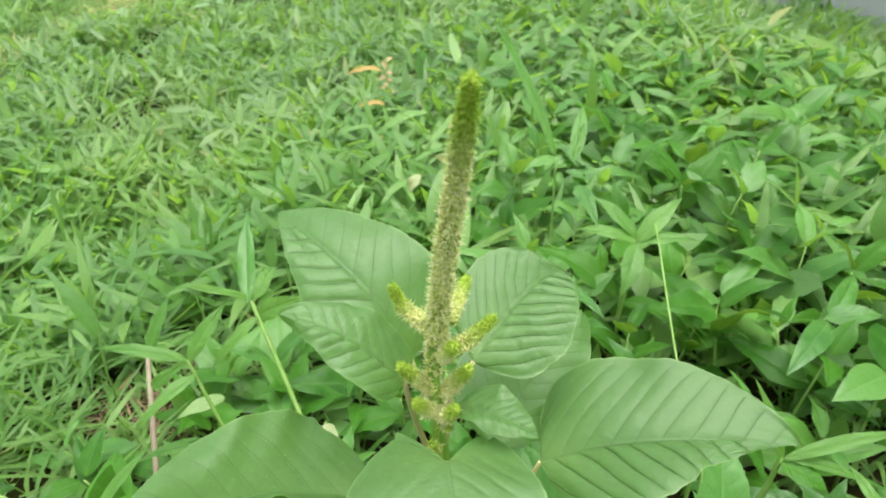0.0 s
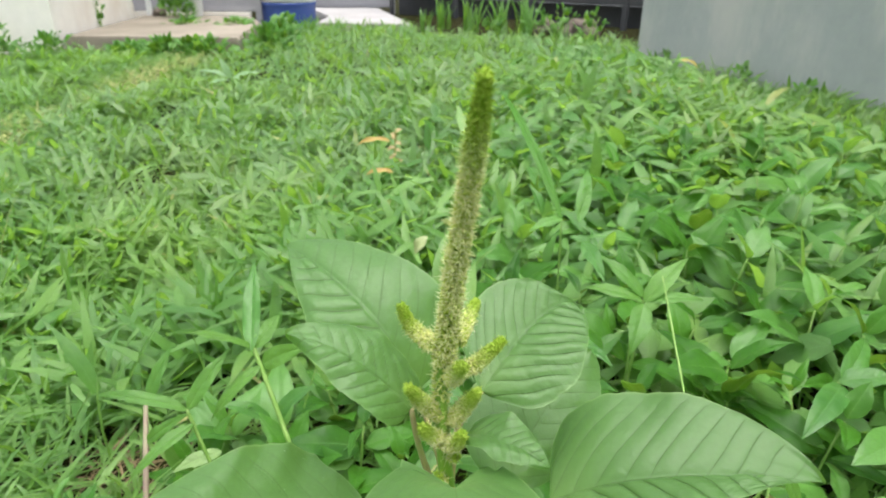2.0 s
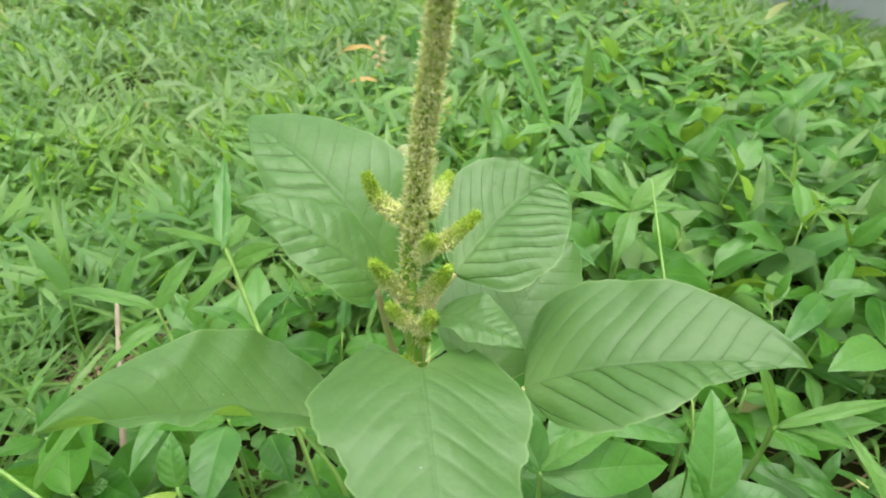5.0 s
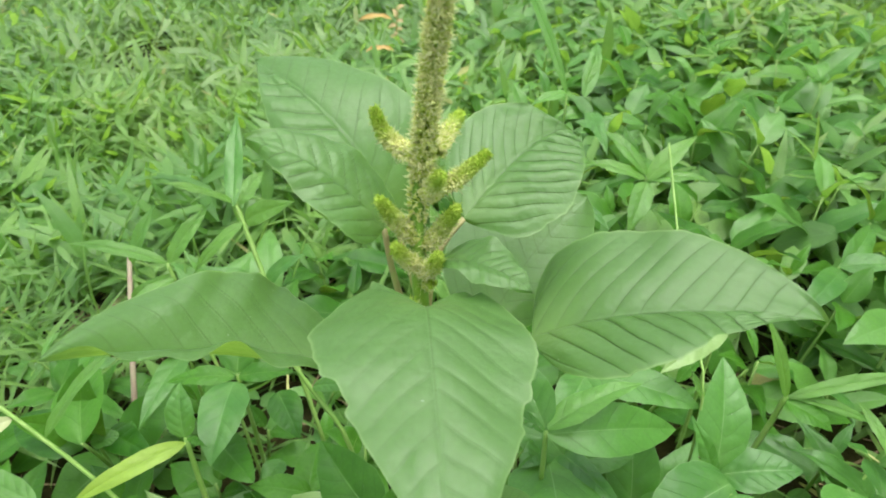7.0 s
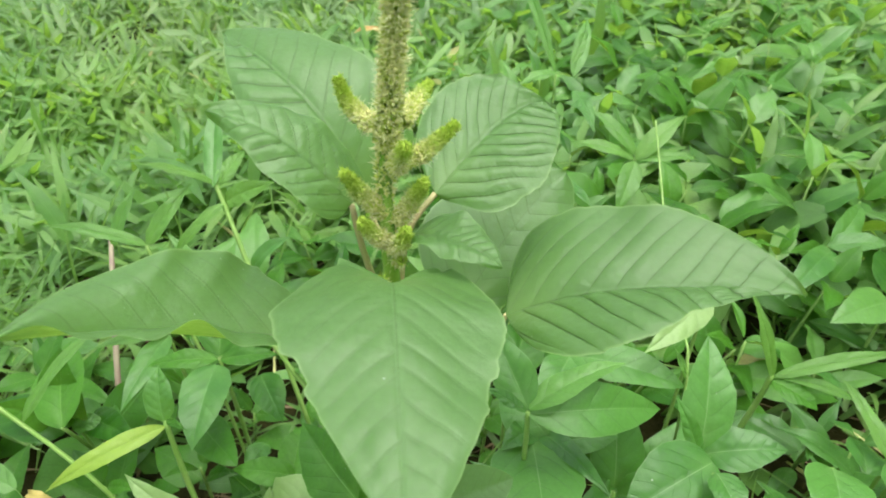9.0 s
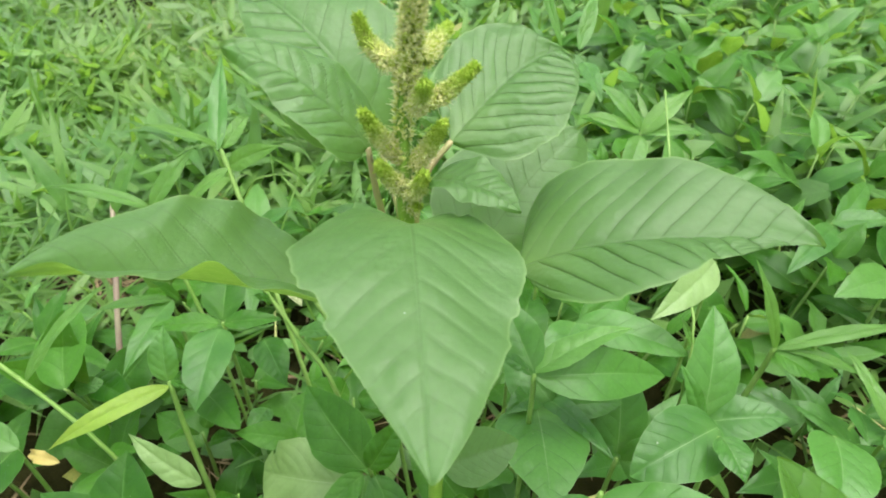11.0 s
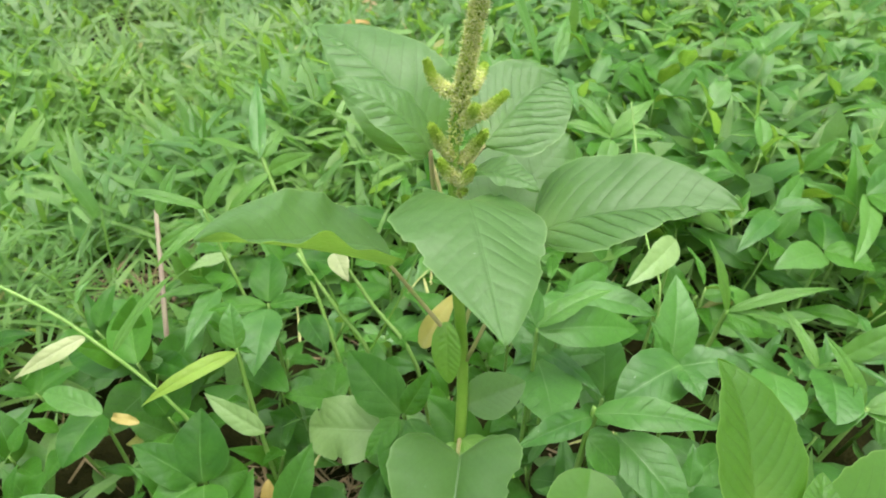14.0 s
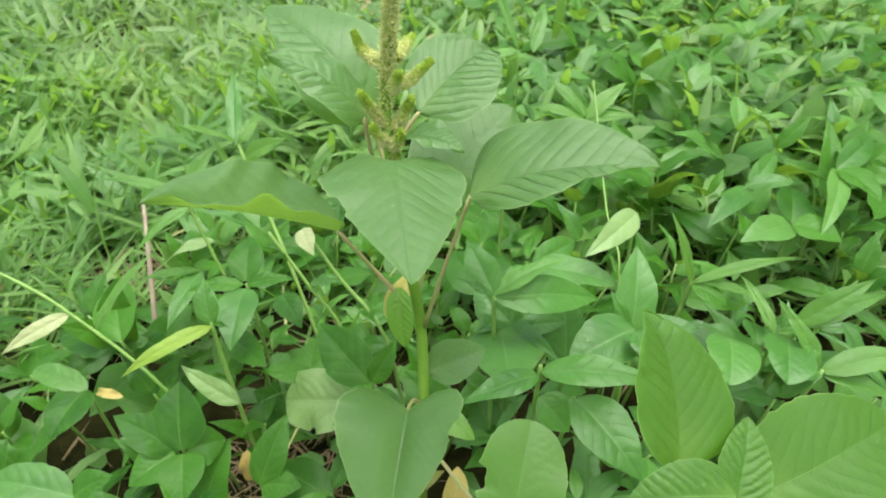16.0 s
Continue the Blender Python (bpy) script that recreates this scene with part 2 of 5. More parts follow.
M_GREYWALL = plain_material("grey_cement_wall", (0.345, 0.385, 0.362), (0.405, 0.440, 0.415), 1.8, 0.85, 0.2, 0.004,
                            stain=(0.36, 0.34, 0.29), streak=(0.47, 0.475, 0.43))
M_CONCRETE = plain_material("worn_concrete", (0.30, 0.262, 0.205), (0.23, 0.20, 0.152), 2.5, 0.9, 0.3, 0.005,
                            stain=(0.17, 0.145, 0.105))
M_PAVE = plain_material("pale_paving", (0.42, 0.41, 0.40), (0.34, 0.33, 0.325), 2.0, 0.9, 0.3, 0.005, stain=(0.26, 0.25, 0.22))
M_RUBBLE = plain_material("broken_concrete", (0.085, 0.070, 0.055), (0.14, 0.115, 0.085), 9.0, 0.95, 0.5, 0.01)
M_PANEL = plain_material("grey_sheet_panel", (0.30, 0.30, 0.32), (0.35, 0.35, 0.37), 2.0, 0.55, 0.1, 0.002)
M_DARK = plain_material("dark_gate_paint", (0.035, 0.040, 0.045), (0.06, 0.06, 0.06), 3.0, 0.6, 0.15, 0.002)
M_BLUE = plain_material("blue_drum_paint", (0.030, 0.070, 0.26), (0.045, 0.09, 0.30), 6.0, 0.45, 0.15, 0.001)
M_DRUMWHITE = plain_material("white_drum_paint", (0.78, 0.80, 0.78), (0.70, 0.72, 0.70), 6.0, 0.5, 0.15, 0.001)


def spike_material():
    """Tiny flower bracts: cream to green, brighter yellow-green towards the growing tip."""
    m, nt, ns, ls = nodes_of("flower_bracts")
    uv = ns.new("ShaderNodeUVMap")
    sep = ns.new("ShaderNodeSeparateXYZ")
    ls.new(uv.outputs[0], sep.inputs[0])
    geo = ns.new("ShaderNodeNewGeometry")
    rnd = geo.outputs["Random Per Island"]
    tip = step(nt, sep.outputs[1], 0.66, 0.92)
    hair = maths(nt, "GREATER_THAN", sep.outputs[0], 0.75)
    ripe = mixed(nt, step(nt, rnd, 0.10, 0.75), (0.56, 0.68, 0.12), (0.88, 0.88, 0.44))
    ripe = mixed(nt, maths(nt, "MULTIPLY", hair, 0.8), ripe, (0.90, 0.92, 0.58))
    young = mixed(nt, rnd, (0.32, 0.52, 0.03), (0.58, 0.74, 0.11))
    col = mixed(nt, tip, ripe, young)
    col = mixed(nt, maths(nt, "LESS_THAN", sep.outputs[0], 0.25), col, (0.36, 0.54, 0.05))
    col = mixed(nt, maths(nt, "MULTIPLY", noise_of(nt, geo.outputs["Position"], 1500, 2), 0.15), col, (0.2, 0.26, 0.05))
    p = ns.new("ShaderNodeBsdfPrincipled")
    ls.new(col, p.inputs["Base Color"])
    p.inputs["Roughness"].default_value = 0.6
    tr = ns.new("ShaderNodeBsdfTranslucent")
    ls.new(col, tr.inputs["Color"])
    mx = ns.new("ShaderNodeMixShader")
    mx.inputs[0].default_value = 0.5
    out = ns.new("ShaderNodeOutputMaterial")
    ls.new(p.outputs[0], mx.inputs[1])
    ls.new(tr.outputs[0], mx.inputs[2])
    ls.new(mx.outputs[0], out.inputs[0])
    return m


M_SPIKE = spike_material()

# ---- building blocks ----


def smooth(t):
    t = min(1.0, max(0.0, t))
    return t * t * (3 - 2 * t)


def ground_z(x, y):
    """Height of the soil: a low bank to the east, a dip in the lawn to the west."""
    z = 0.05 * smooth((x - 0.05) / 0.6) * (1 - smooth((x - 0.9) / 0.5)) - 0.085 * smooth((-x - 0.22) / 0.4) * smooth((y - 0.35) / 0.6)
    z *= 1 - 0.7 * smooth((y - 2.2) / 2.0)
    return z + 0.008 * noise.noise((x * 5, y * 5, 0.3))


def mesh_of(name, verts, faces, mat, uvs=None, shade=True, ribbing=None):
    me = bpy.data.meshes.new(name)
    me.from_pydata(verts, [], faces)
    if uvs is not None:
        layer = me.uv_layers.new(name="UVMap")
        idx = np.empty(len(me.loops), dtype=np.int32)
        me.loops.foreach_get("vertex_index", idx)
        layer.data.foreach_set("uv", np.asarray(uvs, dtype=np.float32)[idx].ravel())
        if ribbing is not None:
            second = me.uv_layers.new(name="Ribs")
            second.data.foreach_set("uv", np.asarray(ribbing, dtype=np.float32)[idx].ravel())
    me.materials.append(mat)
    if shade:
        me.shade_smooth()
    return me


def part(name, mesh, parent=None, label="", pose_m=None):
    ob = new(name, mesh)
    if parent is not None:
        ob.parent = parent
    if pose_m is not None:
        ob.matrix_basis = pose_m
    if label:
        tagged(ob, label)
    return ob


def bm_part(name, bm, mat, parent=None, label=""):
    me = bpy.data.meshes.new(name)
    bm.to_mesh(me)
    bm.free()
    me.materials.append(mat)
    return part(name, me, parent, label)


def box(bm, lo, hi, bevel=0.0):
    """A bevelled box between two corners, added to bm."""
    lo, hi = Vector(lo), Vector(hi)
    made = bmesh.ops.create_cube(bm, size=1.0, matrix=Matrix.Translation((lo + hi) / 2) @ Matrix.Diagonal((*(hi - lo), 1)))
    if bevel:
        edges = list({e for v in made["verts"] for e in v.link_edges})
        bmesh.ops.bevel(bm, geom=edges, offset=bevel, segments=2, affect="EDGES")


def tube(name, points, radii, mat, sides=8, sub=4):
    """A round stem through the points, tapering by the radii, with closed ends."""
    pts = [Vector(p) for p in points]
    fine, rad = [], []
    for i in range(len(pts) - 1):
        p0, p1, p2, p3 = pts[max(i - 1, 0)], pts[i], pts[i + 1], pts[min(i + 2, len(pts) - 1)]
        for k in range(sub):
            t = k / sub
            fine.append(0.5 * ((2 * p1) + (p2 - p0) * t + (2 * p0 - 5 * p1 + 4 * p2 - p3) * t * t
                               + (3 * p1 - p0 - 3 * p2 + p3) * t ** 3))
            rad.append(radii[i] + (radii[i + 1] - radii[i]) * t)
    fine.append(pts[-1])
    rad.append(radii[-1])
    verts, faces, uvs = [], [], []
    side = Vector((1, 0, 0))
    for i, p in enumerate(fine):
        d = (fine[min(i + 1, len(fine) - 1)] - fine[max(i - 1, 0)]).normalized()
        side = (side - d * side.dot(d)).normalized()
        up = d.cross(side)
        for k in range(sides):
            a = 2 * math.pi * k / sides
            verts.append(p + (side * math.cos(a) + up * math.sin(a)) * rad[i])
            uvs.append((k / sides, i / len(fine)))
    for i in range(len(fine) - 1):
        for k in range(sides):
            a, b = i * sides + k, i * sides + (k + 1) % sides
            faces.append((a, b, b + sides, a + sides))
    faces.append(tuple(range(sides))[::-1])
    faces.append(tuple(range(len(verts) - sides, len(verts))))
    return mesh_of(name, [tuple(v) for v in verts], faces, mat, uvs)


def leaf_mesh(L, W, mat, a=0.55, b=0.9, lobe=0.0, arch=0.6, fold=0.15, ripple=0.0, ribs=9, wave=0.0, twist=0.0,
              cup=0.0, crook=0.6, bites=(), seed=0, nu=36, nv=16, lop=(1.0, 1.0), veins=None, sweep=0.75):
    """A leaf blade from its base at the origin along +y to its tip, upper face +z, with a folded midrib, quilting
    between the side veins and a waved edge. bites: (side, where, depth, width) of torn notches; fold, ripple and lop
    (the share of the width) may differ between the two halves."""
    rng = random.Random(seed)
    folds = fold if isinstance(fold, tuple) else (fold, fold)
    ripples = ripple if isinstance(ripple, tuple) else (ripple, ripple)
    inked = veins if isinstance(veins, tuple) else (veins, veins) if veins is not None else [min(1.0, 0.1 + r / 0.0008) for r in ripples]
    ph = rng.random() * 6
    peak = (a / (a + b)) ** a * (b / (a + b)) ** b
    ys, zs, y, z = [], [], 0.0, 0.0
    for i in range(nu + 1):
        ys.append(y)
        zs.append(z)
        ang = arch * (0.5 - (i + 0.5) / nu)
        y += math.cos(ang) / nu
        z += math.sin(ang) / nu
    turn = math.atan2(zs[-1], ys[-1])
    c, s, far = math.cos(-turn), math.sin(-turn), math.hypot(ys[-1], zs[-1])
    top, uvs, ribbing = [], [], []
    for i in range(nu + 1):
        u = i / nu
        cy, cz = (ys[i] * c - zs[i] * s) / far * L, (ys[i] * s + zs[i] * c) / far * L
        half = (max(u, 0.004) ** a * max(1 - u, 0.0) ** b) / peak * W / 2
        for j in range(nv + 1):
            v = 2 * j / nv - 1
            av, h = abs(v), int(v > 0)
            w = half * lop[h]
            for bit in bites:
                if (v > 0) == (bit[0] > 0):
                    w *= 1 - bit[2] * math.exp(-abs((u - bit[1]) / bit[3]) ** 8)
            w *= 1 + (0.009 * math.sin(u * ribs * 6.28 + ph) + 0.03 * noise.noise((u * 7, 3.1 if v > 0 else 8.7, seed * 1.7))
                      + 0.02 * noise.noise((u * 31, 3.1 if v > 0 else 8.7, seed * 0.7))) * (av ** 3)
            x = v * w
            yy = cy - lobe * L * av * (1 - u) ** 5
            out = abs(x) / L
            rib = u - sweep * out - 1.6 * crook * out * out + 0.04 * (v > 0) / ribs * 9
            rib += 0.010 * math.sin(u * 19 + ph * 2 + (1.3 if v > 0 else 0)) + 0.022 * noise.noise((x / L * 6, u * 5, seed + 4.2))
            cell = (ribs * rib) % 1.0
            bulge = (4 * cell * (1 - cell)) ** 0.8 * (0.6 + 0.8 * (0.5 + 0.5 * noise.noise((x / L * 5 + seed, u * 5, 0.5))))
            bulge += 0.45 * noise.noise((x / L * 22 + seed, u * 22, 1.5)) + 0.25 * noise.noise((x / L * 50 + seed, u * 50, 4.5))
            zz = cz + folds[h] * abs(x) - cup * x * x / max(W, 1e-6)
            zz += ripples[h] * bulge * min(1, av * 5) * (1 - 0.7 * av ** 3) * min(1, (1 - u) * 6) * min(1, u * 8)
            zz += wave * av ** 2 * math.sin(u * 11 + ph + (2.1 if v > 0 else 0)) * math.sin(math.pi * u)
            zz += twist * x * u
            top.append((x, yy, zz))
            uvs.append((j / nv, u))
            ribbing.append((ribs * rib, inked[h]))
    row = nv + 1
    faces = [(i * row + j, i * row + j + 1, (i + 1) * row + j + 1, (i + 1) * row + j) for i in range(nu) for j in range(nv)]
    return mesh_of("leaf", top, faces, mat, uvs, True, ribbing)


def leaf_pose(base, tip, up, scale=(1, 1, 1)):
    """The pose that lays a leaf's base and tip at two places, its upper face turned towards up."""
    base, tip, up = Vector(base), Vector(tip), Vector(up)
    y = (tip - base).normalized()
    z = (up - y * up.dot(y)).normalized()
    x = y.cross(z)
    return Matrix.Translation(base) @ Matrix((x, y, z)).transposed().to_4x4() @ Matrix.Diagonal((*scale, 1))


def blade(parent, base, tip, width, up=(0, -0.4, 0.9), mat=None, label="", **shape):
    """One leaf of its own shape under a plant."""
    L = (Vector(tip) - Vector(base)).length
    return part("leaf", leaf_mesh(L, width, mat or M_AMARANTH, **shape), parent, label, leaf_pose(base, tip, up))


def spread_leaf(parent, base, mid, tip, one, two, shape_one, shape_two, mat, lobe=0.0, ribs=10, ripple=(0.0008, 0.0008), veins=(0.5, 0.5), sweep=0.75,
                crook=0.35, wave=0.001, bow=0.10, bites=(), seed=0, up=(0, -0.6, 0.8), nu=190, nv=26, label=""):
    """A broad leaf whose midrib runs from base through mid to tip and whose two halves reach out by the vectors one and two, each with an
    outline of its own (shape: the powers towards base and tip), quilted between curved side veins. bites: (half, where, depth, width)."""
    base, mid, tip = Vector(base), Vector(mid), Vector(tip)
    bend = 2 * mid - 0.5 * (base + tip)
    L = (tip - base).length
    halves = ((Vector(one), *shape_one), (Vector(two), *shape_two))
    back = (base - mid).normalized()
    way = (tip - base).normalized()
    verts, uvs, ribbing = [], [], []
    ph = seed * 1.37
    for i in range(nu + 1):
        u = i / nu
        rib_at = base * (1 - u) ** 2 + bend * (2 * u * (1 - u)) + tip * (u * u)
        along = ((bend - base) * (1 - u) + (tip - bend) * u).normalized()
        for j in range(2 * nv + 1):
            v = j / nv - 1
            av, h = abs(v), int(v > 0)
            reach, a, b = halves[h]
            full = max(u, 0.0001) ** a * max(1 - u, 0.0) ** b / ((a / (a + b)) ** a * (b / (a + b)) ** b)
            n = along.cross(reach).normalized()
            if n.dot(Vector(up)) < 0:
                n = -n
            w = full
            for half, where, depth, width in bites:
                if half == h:
                    w *= 1 - depth * av * math.exp(-abs((u - where) / width) ** 8)
            side = 3.1 if h else 8.7
            w *= 1 + (0.004 * math.sin(u * ribs * 6.28 + ph) + 0.040 * noise.noise((u * 7, side, seed * 1.7)) + 0.018 * noise.noise((u * 29, side, seed * 0.7))) * av ** 3
            flat = rib_at - base + reach * (w * av) + back * (lobe * L * (1 - u) ** 5 * min(1.0, full * 2) * av)
            far = flat.dot(way) / L
            aside = (flat - (rib_at - base)).cross(way).length / L
            line = far - sweep * aside - 1.6 * crook * aside * aside + 0.036 * h / ribs * 9
            line += 0.007 * math.sin(far * 19 + ph * 2 + 1.3 * h) + 0.012 * noise.noise((v * 2, far * 5, seed + 4.2))
            cell = (ribs * line) % 1.0
            swell = (4 * cell * (1 - cell)) ** 0.5 * (0.75 + 0.5 * noise.noise((v * 3 + seed, u * 6, 0.5)))
            swell += 0.16 * noise.noise((v * 9 + seed, u * 24, 1.5)) + 0.10 * noise.noise((v * 22 + seed, u * 50, 4.5))
            lift = ripple[h] * swell * min(1, av * 14) * (1 - 0.75 * av ** 4) * min(1, (1 - u) * 6) * min(1, u * 10)
            lift += bow * reach.length * w * 2 * av * (1 - av)
            lift += wave * av ** 2 * (math.sin(u * 12 + ph + 2.1 * h) + 0.6 * math.sin(u * 27 + ph * 3 + h)) * math.sin(math.pi * u)
            lift += 0.0035 * noise.noise((v * 1.6 + seed, u * 3.2, 9.5)) * av
            verts.append(flat + n * lift)
            uvs.append((j / (2 * nv), u))
            ribbing.append((ribs * line, veins[h]))
    row = 2 * nv + 1
    faces = [(i * row + j, i * row + j + 1, (i + 1) * row + j + 1, (i + 1) * row + j) for i in range(nu) for j in range(2 * nv)]
    me = mesh_of("leaf", [tuple(p) for p in verts], faces, mat, uvs, True, ribbing)
    return part("leaf", me, parent, label, Matrix.Translation(base))


def bracts(name, points, radius, count, seed, size=0.0022, young=0.0, mat=None, slim=0.0, hairy=0.4):
    """A flower spike: a thin axis covered all round with small pointed bracts in tufts."""
    rng = random.Random(seed)
    pts = [Vector(p) for p in points]
    segs = [(pts[i + 1] - pts[i]).length for i in range(len(pts) - 1)]
    total = sum(segs)
    verts, faces, uvs = [], [], []

    def place(s):
        d = s * total
        for i, g in enumerate(segs):
            if d <= g or i == len(segs) - 1:
                return pts[i].lerp(pts[i + 1], min(1.0, d / g)), (pts[i + 1] - pts[i]).normalized()
            d -= g

    def add(c, way, length, wide, s, kind):
        side = way.orthogonal().normalized()
        side = (Matrix.Rotation(rng.random() * 6.28, 3, way) @ side)
        up = way.cross(side)
        k = len(verts)
        m = c + way * length * 0.4
        verts.extend([tuple(c), tuple(m + side * wide), tuple(m - side * wide * 0.5 + up * wide * 0.85),
                      tuple(m - side * wide * 0.5 - up * wide * 0.85), tuple(c + way * length)])
        uvs.extend([(kind, young + (1 - young) * s)] * 5)
        faces.extend([(k, k + 2, k + 1), (k, k + 3, k + 2), (k, k + 1, k + 3), (k + 4, k + 1, k + 2), (k + 4, k + 2, k + 3),
                      (k + 4, k + 3, k + 1)])

    tufts = max(10, count // 7)
    for n in range(tufts):
        s = (n + rng.random()) / tufts
        a = n * 2.39996 + rng.random() * 0.5
        c, d = place(s)
        side = d.orthogonal().normalized()
        out = Matrix.Rotation(a, 3, d) @ side
        taper = min(1.0, ((1 - s) * total / (radius * 5.0) + 0.10) ** 0.5) * (0.82 + 0.30 * rng.random()) * (1 - slim * s)
        core = c + out * radius * 0.62 * taper
        for k in range(7):
            way = (out * (0.7 + rng.random() * 0.5) + d * (0.25 + rng.random() * 0.7)
                   + Vector((rng.uniform(-1, 1), rng.uniform(-1, 1), rng.uniform(-1, 1))) * 0.75).normalized()
            thin = rng.random() < hairy
            add(core + way * radius * 0.1, way, size * rng.uniform(0.6, 1.25) * (0.55 + 0.45 * taper) * (1.9 if thin else 1.0),
                size * (rng.uniform(0.09, 0.14) if thin else rng.uniform(0.34, 0.55)), s, 1.0 if thin else 0.5)
    for i in range(25):
        s = i / 24
        c, d = place(s)
        side = d.orthogonal().normalized()
        r = radius * 0.55 * min(1.0, ((1 - s) * total / (radius * 2.2) + 0.05) ** 0.6) * (1 - slim * s)
        for k in range(8):
            verts.append(tuple(c + (Matrix.Rotation(k * math.pi / 4, 3, d) @ side) * r))
            uvs.append((0.0, young + (1 - young) * s))
        if i:
            m = len(verts) - 16
            faces.extend([(m + k, m + (k + 1) % 8, m + 8 + (k + 1) % 8, m + 8 + k) for k in range(8)])
    return mesh_of(name, verts, faces, mat or M_SPIKE, uvs, shade=False)


def many_leaves(name, base, way, up, L, W, mat, droop, rows=(0.0, 0.3, 0.65, 1.0), a=0.5, b=0.9, fold=0.25):
    """Very many small blades as one mesh: arrays of places, directions, upper sides, lengths, widths and droops."""
    base, way, up = (np.asarray(k, dtype=np.float64) for k in (base, way, up))
    L, W, droop = (np.asarray(k, dtype=np.float64)[:, None] for k in (L, W, droop))
    way /= np.linalg.norm(way, axis=1)[:, None]
    up = up - way * (up * way).sum(1)[:, None]
    up /= np.linalg.norm(up, axis=1)[:, None]
    side = np.cross(way, up)
    peak = (a / (a + b)) ** a * (b / (a + b)) ** b
    cols, uv, faces, grid = [], [], [], []
    for u in rows:
        w = max(u, 0.03) ** a * (1 - u) ** b / peak
        mid = base + way * L * (u - 0.12 * np.abs(droop) * u * u) - up * L * droop * u * u
        line = []
        for v in ((-1, 0, 1) if w > 0 else (0,)):
            line.append(len(cols))
            cols.append(mid + side * (v * w * W / 2) + up * (fold * abs(v) * w * W / 2))
            uv.append((v * 0.5 + 0.5, u))
        grid.append(line)
    for p, q in zip(grid[:-1], grid[1:]):
        if len(q) == 3:
            faces += [(p[0], p[1], q[1], q[0]), (p[1], p[2], q[2], q[1])]
        else:
            faces += [(p[0], p[1], q[0]), (p[1], p[2], q[0])]
    n, k = len(base), len(cols)
    verts = np.stack(cols, axis=1).reshape(-1, 3)
    me = bpy.data.meshes.new(name)
    me.vertices.add(len(verts))
    me.vertices.foreach_set("co", verts.astype(np.float32).ravel())
    sizes = np.array([len(f) for f in faces], dtype=np.int32)
    flat = np.array([i for f in faces for i in f], dtype=np.int32)
    loops = (flat[None, :] + (np.arange(n, dtype=np.int32) * k)[:, None]).ravel()
    starts = np.concatenate([[0], np.cumsum(np.tile(sizes, n))[:-1]]).astype(np.int32)
    me.loops.add(len(loops))
    me.loops.foreach_set("vertex_index", loops)
    me.polygons.add(len(starts))
    me.polygons.foreach_set("loop_start", starts)
    me.update(calc_edges=True)
    layer = me.uv_layers.new(name="UVMap")
    layer.data.foreach_set("uv", np.asarray(uv, dtype=np.float32)[np.tile(flat, n)].ravel())
    me.materials.append(mat)
    me.shade_smooth()
    return me


# ---- ground, as one sheet to the horizon ----
def make_ground():
    xs = sorted(set([-400, -120, -40, -15, -8, -5] + [round(-3.5 + 0.1 * i, 3) for i in range(71)] + [5, 8, 15, 40, 120, 400]))
    ys = sorted(set([-400, -120, -40, -12, -5, -2] + [round(-1 + 0.08 * i, 3) for i in range(76)] + [6, 7, 8, 9, 10, 15, 40, 120, 400]))
    verts = [(x, y, ground_z(x, y)) for y in ys for x in xs]
    k = len(xs)
    faces = [(j * k + i, j * k + i + 1, (j + 1) * k + i + 1, (j + 1) * k + i) for j in range(len(ys) - 1) for i in range(k - 1)]
    return tagged(new("ground", mesh_of("ground", verts, faces, M_SOIL)), "dark brown soil with leaf litter, darkened for shade under the weeds", "ground",
                  kind="structure")


make_ground()

# ---- yard walls, slab and drum beyond the lawn ----


def wall_run(name, points, height, thick, mat, label, away):
    """A wall with thickness along the points; away: the side to which it thickens."""
    bm = bmesh.new()
    lower, upper = [], []
    for dz in (-0.2, height):
        for q in (points, [(x + away[0] * thick, y + away[1] * thick) for x, y in points][::-1]):
            for x, y in q:
                (lower if dz < 0 else upper).append(bm.verts.new((x, y, dz)))
    n = len(lower)
    for i in range(n):
        bm.faces.new((lower[i], lower[(i + 1) % n], upper[(i + 1) % n], upper[i]))
    bm.faces.new(upper)
    bm.faces.new(lower[::-1])
    bmesh.ops.recalc_face_normals(bm, faces=bm.faces)
    ob = bm_part(name, bm, mat)
    return tagged(ob, label, "wall", kind="structure")


wall_run("wall_east", [(1.22, 4.46), (1.85, 2.70), (2.6, 0.6), (3.6, -2.2)], 2.4, 0.15, M_GREYWALL,
         "plain grey cement-rendered boundary wall", (0.94, 0.34))
wall_run("wall_west", [(-6.5, 4.45), (-2.86, 4.74), (-3.18, 6.6)], 2.8, 0.2, M_WHITEWALL, "cream-white painted house wall with stained foot",
         (-0.3, 0.9))


def slab(low, top, mat, label):
    """A concrete slab over a plan outline, with a slightly worn upper edge."""
    bm = bmesh.new()
    face = bm.faces.new([bm.verts.new((x, y, top)) for x, y in low])
    down = bmesh.ops.extrude_face_region(bm, geom=[face])
    for v in [k for k in down["geom"] if isinstance(k, bmesh.types.BMVert)]:
        v.co.z = -0.15
    bmesh.ops.recalc_face_normals(bm, faces=bm.faces)
    rim = [e for e in bm.edges if all(abs(v.co.z - top) < 1e-5 for v in e.verts)]
    bmesh.ops.bevel(bm, geom=rim, offset=0.012, segments=2, affect="EDGES")
    return tagged(bm_part("pavement", bm, mat), label, "pavement", kind="structure")


